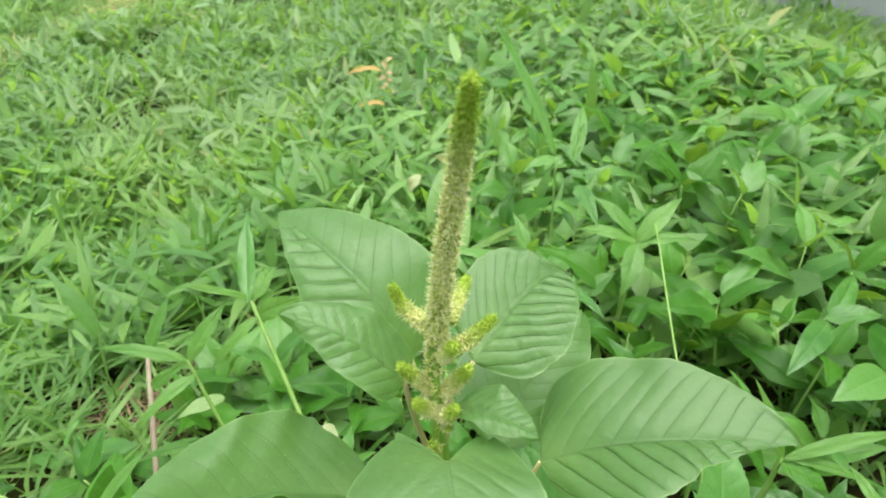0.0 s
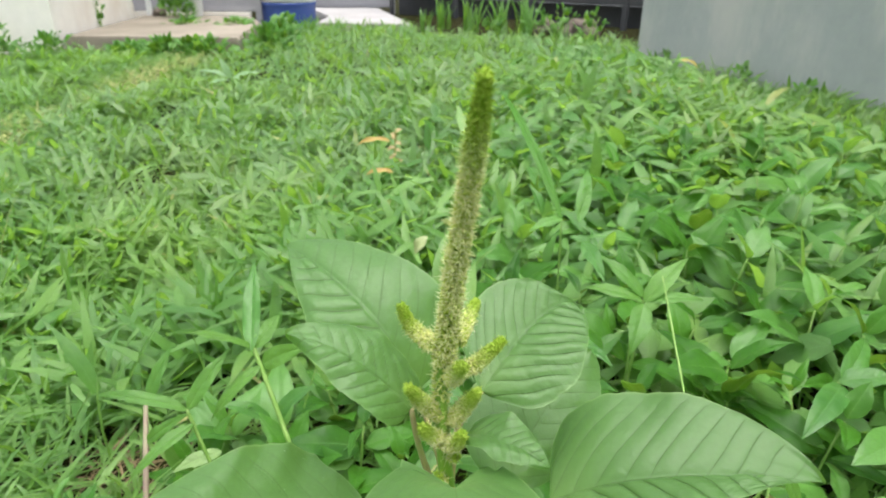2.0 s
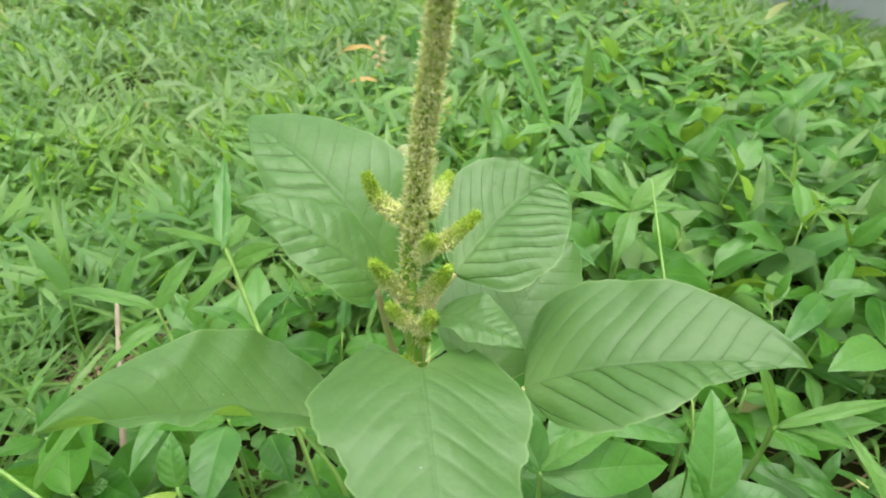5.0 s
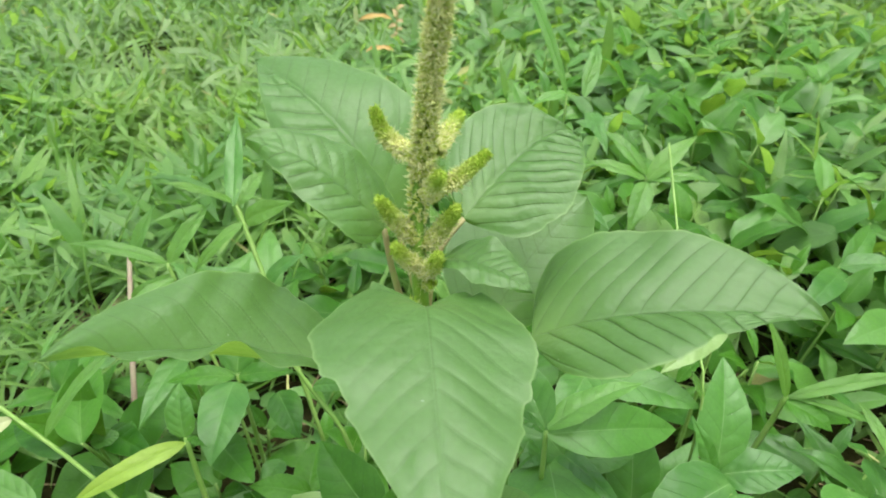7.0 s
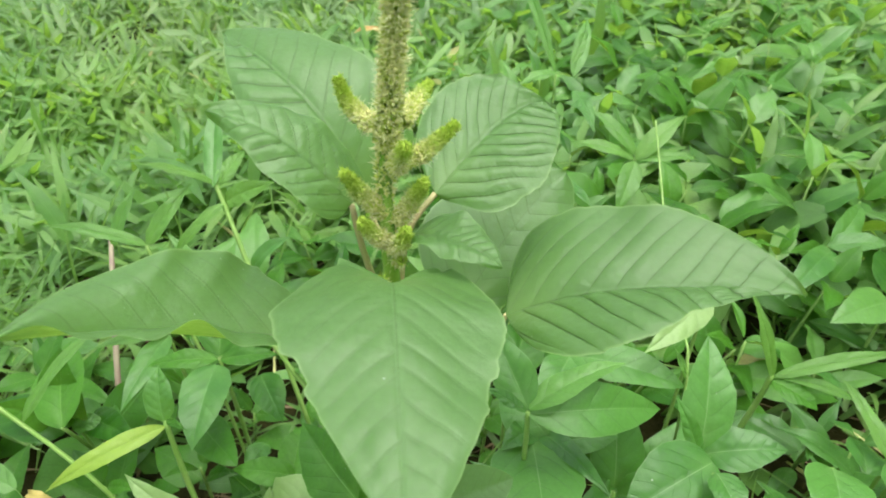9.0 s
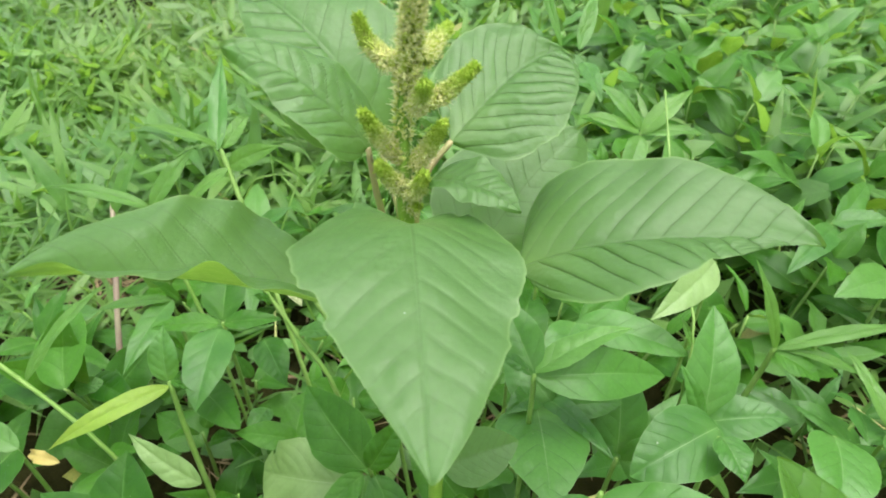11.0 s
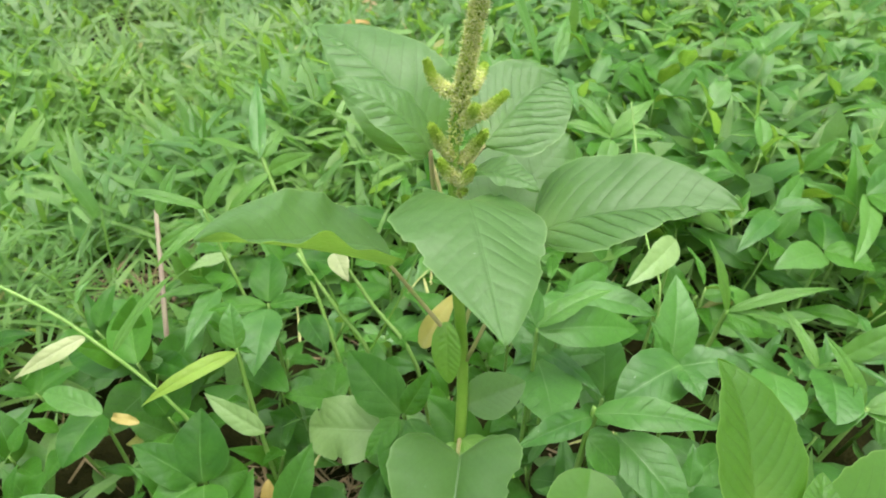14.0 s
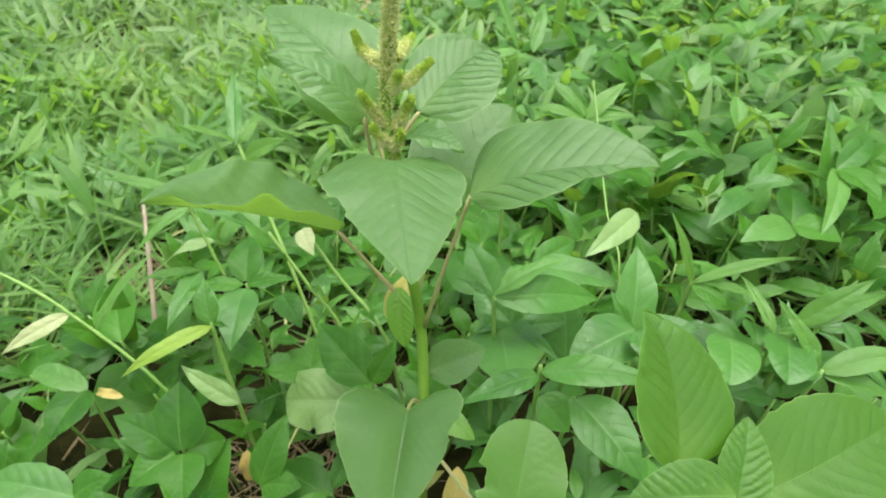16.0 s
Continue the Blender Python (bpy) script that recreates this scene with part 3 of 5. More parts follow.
slab([(-2.84, 4.80), (-1.55, 4.76), (-1.80, 6.2), (-2.15, 7.02), (-3.26, 7.02), (-3.16, 6.6)], 0.11, M_CONCRETE, "worn brownish concrete slab beside the house")
slab([(-1.45, 6.95), (-0.42, 6.75), (-1.1, 9.6), (-2.1, 9.6), (-1.5, 7.9)], 0.055, M_PAVE, "pale grey concrete paving behind the drum")


def fence(name, p, q, height, mat, label, ribs, lift=0.05):
    """A sheet fence between two points, with posts and a rail."""
    ob = tagged(new(name), label, "fence")
    p, q = Vector((*p, 0)), Vector((*q, 0))
    d = (q - p).normalized()
    length = (q - p).length
    ob.matrix_basis = Matrix.Translation(p) @ Matrix.Rotation(math.atan2(d.y, d.x), 4, "Z")
    step_x = length / ribs
    for i in range(ribs):
        bm = bmesh.new()
        box(bm, (i * step_x + 0.01, -0.012, lift), ((i + 1) * step_x - 0.01, 0.012, height), 0.004)
        bm_part("panel", bm, mat, ob)
    for i in range(ribs + 1):
        bm = bmesh.new()
        box(bm, (i * step_x - 0.03, -0.05, -0.05), (i * step_x + 0.03, -0.013, height + 0.05), 0.005)
        bm_part("post", bm, mat, ob)
    bm = bmesh.new()
    box(bm, (0, -0.035, lift + 0.01), (length, -0.014, lift + 0.06), 0.003)
    bm_part("rail", bm, mat, ob)
    return ob


fence("sheet_fence", (-4.6, 7.16), (-2.08, 7.16), 2.2, M_PANEL, "grey sheet-metal fence behind the concrete slab", 3, 0.14)
fence("sheet_fence", (-2.7, 9.7), (-0.9, 9.7), 2.2, M_PANEL, "grey sheet-metal fence far behind the drum", 2)
wall_run("wall_curb", [(-4.6, 7.05), (-2.16, 7.05)], 0.14, 0.07, M_WHITEWALL, "low cream curb under the sheet fence", (0.0, 1.0))


def white_post(x, y, z, height):
    bm = bmesh.new()
    box(bm, (-0.022, -0.022, 0.0), (0.022, 0.022, height), 0.004)
    ob = tagged(bm_part("fence_post", bm, M_DRUMWHITE), "thin white painted post before the sheet fence", "post")
    ob.matrix_basis = Matrix.Translation((x, y, z))
    return ob


def bucket(x, y, z):
    """An open tapered bucket with a rolled rim and a wire bail."""
    ob = tagged(new("bucket"), "white plastic bucket standing on the slab", "bucket")
    ob.matrix_basis = Matrix.Translation((x, y, z))
    prof = [(r * 0.62, h * 0.9) for r, h in ((0.0, 0.0), (0.085, 0.0), (0.090, 0.006), (0.112, 0.265), (0.119, 0.270), (0.119, 0.282), (0.110, 0.283), (0.107, 0.262), (0.086, 0.010), (0.0, 0.010))]
    verts = [(r * math.cos(k * math.pi / 14), r * math.sin(k * math.pi / 14), h) for r, h in prof for k in range(28)]
    faces = [(i * 28 + k, i * 28 + (k + 1) % 28, (i + 1) * 28 + (k + 1) % 28, (i + 1) * 28 + k) for i in range(len(prof) - 1) for k in range(28)]
    part("body", mesh_of("body", verts, faces, M_DRUMWHITE), ob)
    part("handle", tube("handle", [(-0.074, 0.0, 0.243), (-0.05, -0.056, 0.238), (0.0, -0.080, 0.236), (0.05, -0.056, 0.238), (0.074, 0.0, 0.243)], [0.002] * 5, M_PANEL, 6), ob)
    return ob


white_post(-3.17, 6.96, 0.11, 1.6)
bucket(-2.66, 6.93, 0.11)
fence("metal_gate", (-0.85, 9.2), (2.6, 6.2), 2.0, M_DARK, "dark painted metal gate behind tall grass", 4, 0.24)
wall_run("wall_north", [(-0.80, 9.5), (2.75, 6.4)], 0.22, 0.2, M_DARK, "low dark plinth under the gate", (0.65, 0.75))


def drum():
    ob = tagged(new("steel_drum"), "blue and white painted steel drum beside the slab", "drum")
    ob.matrix_basis = pose(-1.82, 7.35, -0.07)
    for name, z0, z1, mat in (("lower_half", 0.0, 0.305, M_BLUE), ("upper_half", 0.308, 0.88, M_DRUMWHITE)):
        prof = []
        for i in range(13):
            z = z0 + (z1 - z0) * i / 12
            r = 0.29 + 0.012 * max(0, 1 - abs(z - 0.29) / 0.03) + 0.012 * max(0, 1 - abs(z - 0.59) / 0.03) + (0.006 if i in (0, 12) else 0)
            prof.append((r, z))
        verts, faces = [], []
        for r, z in prof:
            for k in range(32):
                verts.append((r * math.cos(k * math.pi / 16), r * math.sin(k * math.pi / 16), z))
        for i in range(12):
            for k in range(32):
                faces.append((i * 32 + k, i * 32 + (k + 1) % 32, (i + 1) * 32 + (k + 1) % 32, (i + 1) * 32 + k))
        faces.append(tuple(range(12 * 32, 13 * 32)))
        faces.append(tuple(range(32))[::-1])
        part(name, mesh_of(name, verts, faces, mat), ob)
    return ob


drum()

# ---- the flowering amaranth ----


def amaranth():
    ob = tagged(new("amaranth_plant"), "tall green amaranth with broad ribbed leaves and cream flower spike", "plant")
    stem = [(0.026, 0.250, -0.01), (0.027, 0.244, 0.10), (0.027, 0.243, 0.18), (0.024, 0.250, 0.246), (0.015, 0.235, 0.32),
            (0.008, 0.2166, 0.388), (0.006, 0.2154, 0.4326), (0.010, 0.2085, 0.485)]
    part("stem", tube("stem", stem, [0.0046, 0.0044, 0.0043, 0.0041, 0.0036, 0.0031, 0.0024, 0.001], M_STEM, 10), ob)
    kept = {}
    # broad leaves: base, middle and tip of the midrib, reach of the two halves, their outlines
    kept[0] = spread_leaf(ob, (-0.006, 0.253, 0.402), (-0.029, 0.263, 0.438), (-0.074, 0.301, 0.454), (0.025, 0.022, 0.011), (-0.026, -0.014, -0.007), (0.32, 0.54), (0.49, 1.02),
                          M_AMARANTH, ribs=9, ripple=(0.0006, 0.0017), veins=(0.45, 1.0), seed=1, up=(0.25, -0.92, 0.45))
    kept[1] = spread_leaf(ob, (-0.006, 0.215, 0.421), (-0.029, 0.217, 0.443), (-0.055, 0.221, 0.451), (0.008, 0.017, 0.002), (-0.003, -0.014, -0.006), (0.30, 0.62), (0.47, 1.11),
                          M_AMARANTH, ribs=9, ripple=(0.0008, 0.0014), veins=(0.6, 1.0), seed=2, up=(0.1, -0.7, 0.7), nv=14)
    kept[2] = spread_leaf(ob, (0.023, 0.233, 0.417), (0.051, 0.262, 0.438), (0.069, 0.265, 0.441), (-0.021, 0.013, 0.010), (0.019, -0.023, -0.010), (0.39, 0.67), (0.50, 1.16),
                          M_AMARANTH, ribs=9, ripple=(0.0006, 0.0018), veins=(0.5, 1.0), seed=3, up=(-0.1, -0.8, 0.6), lobe=-0.06)
    kept[3] = spread_leaf(ob, (0.053, 0.216, 0.373), (0.097, 0.209, 0.394), (0.154, 0.199, 0.402), (0.000, 0.039, 0.015), (0.007, -0.036, 0.005), (0.33, 0.57), (0.43, 1.45),
                          M_AMARANTH, ribs=10, ripple=(0.0007, 0.0018), veins=(0.5, 1.0), seed=4, bites=((1, 0.74, 0.16, 0.16),), nv=34)
    kept[4] = spread_leaf(ob, (-0.025, 0.214, 0.349), (-0.074, 0.198, 0.371), (-0.111, 0.163, 0.396), (0.005, 0.044, 0.008), (0.015, -0.024, 0.024), (0.48, 0.55), (0.30, 1.08),
                          M_AMARANTH, ribs=9, ripple=(0.0006, 0.0004), veins=(0.4, 0.2), seed=5, wave=0.004, bites=((0, 0.13, 0.20, 0.17), (1, 0.66, 0.18, 0.07)))
    kept[5] = spread_leaf(ob, (0.0113, 0.1831, 0.4103), (0.0144, 0.1624, 0.4120), (0.0227, 0.0987, 0.3978), (-0.0365, -0.0093, -0.0051), (0.0343, -0.0084, -0.0071), (0.50, 1.04), (0.355, 0.80),
                          M_AMARANTH, lobe=0.317, ribs=9, ripple=(0.0006, 0.0006), veins=(0.3, 0.3), seed=6, bow=0.04, bites=((0, 0.60, 0.09, 0.05), (1, 0.62, 0.06, 0.05)), up=(0, -0.25, 1), nv=30)
    spread_leaf(ob, (0.016, 0.213, 0.411), (0.032, 0.202, 0.416), (0.047, 0.193, 0.412), (0.006, 0.010, 0.003), (-0.005, -0.008, -0.001), (0.50, 0.92), (0.52, 0.89),
                M_AMARANTH, ribs=9, ripple=(0.0008, 0.0006), veins=(0.9, 0.5), seed=7, nu=80, nv=10)
    kept[6] = spread_leaf(ob, (0.036, 0.240, 0.355), (0.058, 0.274, 0.376), (0.085, 0.302, 0.394), (-0.031, 0.017, 0.010), (0.025, -0.001, -0.007), (0.42, 0.72), (0.45, 0.68),
                          M_AMARANTH, ribs=9, ripple=(0.0004, 0.0004), veins=(0.5, 0.5), seed=8, nu=90, nv=12)
    blade(ob, (0.010, 0.236, 0.290), (0.014, 0.224, 0.246), 0.020, (-0.3, -0.9, 0.3), a=0.5, b=0.8, arch=0.5, ripple=0.0008, nu=60, nv=16, seed=9, mat=M_SHOOT)
    blade(ob, (0.030, 0.248, 0.200), (0.074, 0.258, 0.214), 0.034, (0, -0.7, 0.7), a=0.5, b=0.8, arch=0.4, seed=10, ripple=0.0004)
    blade(ob, (0.028, 0.235, 0.175), (0.066, 0.210, 0.165), 0.022, (0, -0.4, 0.9), a=0.5, b=0.8, arch=0.7, seed=11, ripple=0.0006, mat=M_SHOOT)
    blade(ob, (0.024, 0.232, 0.175), (0.012, 0.215, 0.160), 0.016, (-0.2, -0.7, 0.6), a=0.5, b=0.8, arch=0.7, seed=12, ripple=0.0006, mat=M_SHOOT)
    kept[7] = spread_leaf(ob, (0.018, 0.162, 0.251), (0.016, 0.144, 0.252), (0.008, 0.100, 0.220), (-0.039, -0.006, 0.022), (0.033, -0.007, 0.020), (0.50, 0.65), (0.39, 0.70),
                          M_AMARANTH, lobe=0.20, ribs=9, ripple=(0.0003, 0.0003), veins=(0.15, 0.15), seed=13, bites=((1, 0.55, 0.08, 0.06),), nu=90)
    kept[8] = blade(ob, (0.076, 0.098, 0.215), (0.092, 0.150, 0.258), 0.052, (0.0, -0.75, 0.6), a=0.5, b=0.45, arch=0.5, fold=0.12, wave=0.002, mat=M_YOUNG, bites=((-1, 0.45, 0.22, 0.10),), seed=14,
          veins=0.1, ripple=0.0003, ribs=9, nu=90, nv=26)
    # leaf stalks
    for k, pts in enumerate(([(-0.006, 0.253, 0.402), (0.004, 0.244, 0.372), (0.013, 0.236, 0.335)],
                [(-0.006, 0.215, 0.421), (-0.002, 0.222, 0.390), (0.012, 0.230, 0.335)],
                [(0.023, 0.233, 0.417), (0.013, 0.226, 0.403), (0.010, 0.219, 0.378)],
                [(0.053, 0.216, 0.373), (0.041, 0.231, 0.315), (0.027, 0.248, 0.245)],
                [(-0.025, 0.214, 0.349), (-0.011, 0.228, 0.318), (0.016, 0.240, 0.270)],
                [(0.0113, 0.1831, 0.4103), (0.012, 0.196, 0.388), (0.015, 0.218, 0.345)],
                [(0.036, 0.240, 0.355), (0.029, 0.248, 0.31), (0.022, 0.247, 0.275)],
                [(0.017, 0.162, 0.251), (0.021, 0.195, 0.225), (0.027, 0.240, 0.165)],
                [(0.076, 0.098, 0.215), (0.060, 0.150, 0.18), (0.028, 0.238, 0.13)])):
        part("stalk", tube("stalk", pts, [0.0011, 0.0014, 0.0018], M_STEM_PINK, 6), kept[k], "thin pinkish-green leaf stalk", kept[k].matrix_basis.inverted())
    # flower spikes
    part("flower_spike", bracts("flower_spike", [(0.0068, 0.2142, 0.444), (0.0080, 0.2120, 0.456), (0.0105, 0.2055, 0.487), (0.0145, 0.1930, 0.521),
                                                (0.0175, 0.1752, 0.5575)], 0.0042, 8000, 1, 0.0019, slim=0.42, hairy=0.4), ob, "long cream-green main flower spike")
    sides = [((0.005, 0.214, 0.452), (-0.0015, 0.2185, 0.452), (-0.007, 0.221, 0.457), (-0.0097, 0.2218, 0.464)),
             ((0.0115, 0.214, 0.453), (0.015, 0.223, 0.456), (0.0195, 0.236, 0.4585)),
             ((0.0083, 0.215, 0.437), (0.019, 0.216, 0.4417), (0.0296, 0.219, 0.4512)),
             ((0.006, 0.216, 0.417), (-0.001, 0.212, 0.426), (-0.0062, 0.205, 0.4387)),
             ((0.0095, 0.216, 0.414), (0.015, 0.2137, 0.423), (0.020, 0.2077, 0.4354)),
             ((0.010, 0.213, 0.437), (0.012, 0.208, 0.4435), (0.014, 0.203, 0.450)),
             ((0.0065, 0.214, 0.407), (0.002, 0.209, 0.413), (-0.001, 0.204, 0.421)),
             ((0.009, 0.213, 0.405), (0.0125, 0.207, 0.411), (0.0145, 0.203, 0.419))]
    for i, pts in enumerate(sides):
        part("flower_spike", bracts("flower_spike", pts, 0.0033, 2000, 11 + i, 0.0017, 0.50, slim=0.22, hairy=0.25), ob, "short yellow-green side flower spike")
    for i, pts in enumerate((((0.006, 0.2155, 0.424), (0.006, 0.2150, 0.437), (0.0068, 0.2135, 0.452)), ((0.0075, 0.2165, 0.400), (0.007, 0.2163, 0.410), (0.0065, 0.216, 0.421)),
                             ((0.0085, 0.2165, 0.397), (0.0105, 0.213, 0.399), (0.0125, 0.209, 0.402)), ((0.008, 0.2165, 0.382), (0.006, 0.210, 0.388), (0.005, 0.206, 0.396)))):
        part("flower_spike", bracts("flower_spike", pts, (0.0036, 0.0022, 0.0026, 0.0024)[i], (620, 160, 260, 240)[i], 31 + i, 0.0018), ob,
             "knot of cream and green flower bracts")
    return ob


amaranth()


def young_amaranth():
    ob = tagged(new("amaranth_plant"), "young light green amaranth with broad ribbed leaves", "plant")
    part("stem", tube("stem", [(0.205, 0.095, 0.03), (0.203, 0.092, 0.14), (0.200, 0.090, 0.245)], [0.004, 0.0035, 0.0025], M_STEM, 8), ob)
    kept = {}
    big = dict(mat=M_YOUNG, ripple=0.0011, ribs=9, nu=120, nv=28, veins=0.6)
    kept[0] = spread_leaf(ob, (0.167, 0.112, 0.267), (0.163, 0.142, 0.306), (0.149, 0.165, 0.332), (-0.031, -0.020, 0.018), (0.035, 0.007, -0.006), (0.42, 1.0), (0.30, 0.76),
                          M_YOUNG, ribs=9, ripple=(0.0011, 0.0006), veins=(0.7, 0.5), seed=21, up=(0.1, -0.85, 0.5))
    kept[1] = blade(ob, (0.212, 0.105, 0.250), (0.300, 0.140, 0.272), 0.075, (0.0, -0.65, 0.75), a=0.42, b=0.7, arch=0.5, fold=0.10, wave=0.002, seed=22, **dict(big, ripple=0.0007, veins=0.5))
    kept[2] = blade(ob, (0.192, 0.090, 0.252), (0.209, 0.133, 0.282), 0.032, (0.0, -0.8, 0.6), a=0.5, b=0.8, arch=0.4, fold=0.15, seed=23, **big)
    kept[3] = blade(ob, (0.188, 0.090, 0.272), (0.132, 0.088, 0.270), 0.036, (0.0, -0.45, 0.9), a=0.5, b=0.8, arch=0.7, fold=0.15, seed=24, **big)
    for k, pts in enumerate(([(0.167, 0.112, 0.267), (0.178, 0.104, 0.238), (0.202, 0.092, 0.20)], [(0.212, 0.105, 0.250), (0.208, 0.098, 0.23), (0.202, 0.092, 0.215)],
                [(0.192, 0.090, 0.252), (0.197, 0.090, 0.235), (0.201, 0.091, 0.22)], [(0.185, 0.088, 0.262), (0.192, 0.089, 0.245), (0.200, 0.090, 0.23)])):
        part("stalk", tube("stalk", pts, [0.0011, 0.0013, 0.0016], M_STEM, 6), kept[k], "thin green leaf stalk", kept[k].matrix_basis.inverted())
    part("flower_spike", bracts("flower_spike", [(0.200, 0.090, 0.245), (0.199, 0.089, 0.257), (0.199, 0.088, 0.268)], 0.0032, 420, 41, 0.0018), ob,
         "small yellow-green flower bud")
    part("flower_spike", bracts("flower_spike", [(0.203, 0.090, 0.24), (0.216, 0.093, 0.247), (0.236, 0.097, 0.251)], 0.0027, 420, 42, 0.0018), ob,
         "small yellow-green flower spike")
    return ob


young_amaranth()

# ---- weeds standing round the amaranth ----


def weed(label, stems, leaves, mat=None, group="", stem_mat=None):
    """A weed of its own: stems (points, radius) and leaves (base, tip, width, upper side, shape)."""
    ob = tagged(new("weed_plant"), label, "weed", group)
    for pts, r in stems:
        part("stem", tube("stem", pts, [r * 0.85] + [r * 1.08] * (len(pts) - 1), stem_mat or M_STEM_WEED, 7), ob)
    for k, (base, tip, width, up, shape) in enumerate(leaves):
        kw = dict(a=0.62, b=1.05, arch=0.75, fold=0.26, ripple=0.0006, ribs=6, wave=0.0012, cup=0.25, nu=48, nv=16, seed=int(1000 * abs(base[0] + tip[1])) + k)
        own = dict(shape)
        m = own.pop("mat", None) or mat or (M_WEED_SAGE if base[0] > 0.05 and base[1] < 0.37 else M_WEED_DEEP_SHADE)
        kw.update(own)
        blade(ob, base, tip, width, up, m, **kw)
    return ob


UP = (0, -0.35, 0.93)
FACE = (0, -0.75, 0.65)
LANCE = dict(a=0.65, b=1.2)
weed("low weed with rounded green leaves in opposite pairs", [([(-0.144, 0.378, 0.182), (-0.140, 0.385, 0.10), (-0.135, 0.39, 0.0)], 0.0018)], [
    ((-0.144, 0.370, 0.182), (-0.143, 0.305, 0.163), 0.036, UP, dict(mat=M_WEED)),
    ((-0.144, 0.378, 0.184), (-0.148, 0.425, 0.205), 0.034, FACE, {}),
    ((-0.146, 0.375, 0.183), (-0.195, 0.365, 0.182), 0.016, UP, {}),
    ((-0.142, 0.375, 0.183), (-0.098, 0.380, 0.186), 0.016, UP, {})])
weed("upright weed with a dark ovate leaf", [([(-0.250, 0.329, 0.151), (-0.262, 0.37, 0.06), (-0.258, 0.385, -0.02)], 0.0016)], [
    ((-0.250, 0.329, 0.151), (-0.278, 0.406, 0.166), 0.042, FACE, {}),
    ((-0.265, 0.372, 0.118), (-0.305, 0.335, 0.165), 0.030, FACE, {}),
    ((-0.262, 0.372, 0.112), (-0.205, 0.34, 0.125), 0.026, UP, {})])
weed("leafy weed with pointed pale-veined leaves", [([(-0.016, 0.268, 0.166), (-0.012, 0.275, 0.09), (-0.008, 0.28, 0.0)], 0.0018)], [
    ((-0.018, 0.265, 0.168), (-0.064, 0.310, 0.192), 0.040, FACE, {}),
    ((-0.016, 0.265, 0.168), (0.004, 0.282, 0.200), 0.020, FACE, {}),
    ((-0.018, 0.262, 0.165), (-0.022, 0.215, 0.130), 0.032, FACE, {}),
    ((-0.012, 0.262, 0.165), (0.012, 0.225, 0.135), 0.026, UP, {}),
    ((-0.020, 0.262, 0.166), (-0.045, 0.235, 0.15), 0.018, UP, {})])
weed("broad pale drooping leaf with a curled edge", [([(-0.035, 0.275, 0.135), (-0.03, 0.285, 0.08), (-0.025, 0.29, 0.0)], 0.0015)], [
    ((-0.035, 0.275, 0.135), (-0.100, 0.300, 0.108), 0.056, (-0.1, -0.7, 0.7), dict(a=0.4, b=0.6, fold=0.2, wave=0.007, ripple=0.0009, ribs=7, bites=((1, 0.75, 0.3, 0.08), (-1, 0.5, 0.15, 0.06)), nu=60, nv=20))], M_PALE)
weed("low weed with a holed spotted leaf", [([(0.102, 0.300, 0.198), (0.104, 0.305, 0.10), (0.106, 0.31, 0.02)], 0.0018)], [
    ((0.090, 0.300, 0.198), (0.091, 0.218, 0.206), 0.058, UP, dict(fold=0.10, arch=0.5)),
    ((0.104, 0.298, 0.198), (0.146, 0.300, 0.205), 0.022, UP, {}),
    ((0.100, 0.302, 0.200), (0.070, 0.335, 0.215), 0.036, FACE, {})])
weed("upright weed with an ovate green leaf", [([(0.147, 0.285, 0.168), (0.146, 0.29, 0.09), (0.145, 0.295, 0.02)], 0.0018)], [
    ((0.147, 0.287, 0.170), (0.145, 0.325, 0.222), 0.036, FACE, {}),
    ((0.149, 0.283, 0.168), (0.196, 0.270, 0.188), 0.034, FACE, {}),
    ((0.143, 0.283, 0.168), (0.108, 0.318, 0.205), 0.014, UP, LANCE)])
weed("upright weed with a pointed lance-shaped leaf", [([(0.206, 0.305, 0.185), (0.205, 0.31, 0.10), (0.204, 0.315, 0.03)], 0.0018)], [
    ((0.206, 0.308, 0.188), (0.214, 0.362, 0.242), 0.036, FACE, {}),
    ((0.208, 0.305, 0.186), (0.258, 0.300, 0.200), 0.030, UP, {}),
    ((0.204, 0.303, 0.186), (0.184, 0.320, 0.225), 0.012, FACE, {})])
weed("cut weed stem with two long blue-green lance leaves", [([(0.104, 0.196, 0.258), (0.105, 0.200, 0.21), (0.108, 0.21, 0.03)], 0.0017)], [
    ((0.105, 0.196, 0.252), (0.182, 0.180, 0.258), 0.022, UP, dict(LANCE, arch=0.8)),
    ((0.103, 0.195, 0.250), (0.050, 0.168, 0.250), 0.018, UP, dict(LANCE, arch=0.7)),
    ((0.106, 0.198, 0.225), (0.128, 0.185, 0.205), 0.026, UP, {})])
weed("weed with a long drooping ovate leaf", [([(0.145, 0.240, 0.180), (0.142, 0.25, 0.10), (0.14, 0.255, 0.02)], 0.0018)], [
    ((0.146, 0.238, 0.180), (0.188, 0.182, 0.155), 0.044, UP, {}),
    ((0.143, 0.240, 0.180), (0.120, 0.215, 0.170), 0.030, UP, {})])
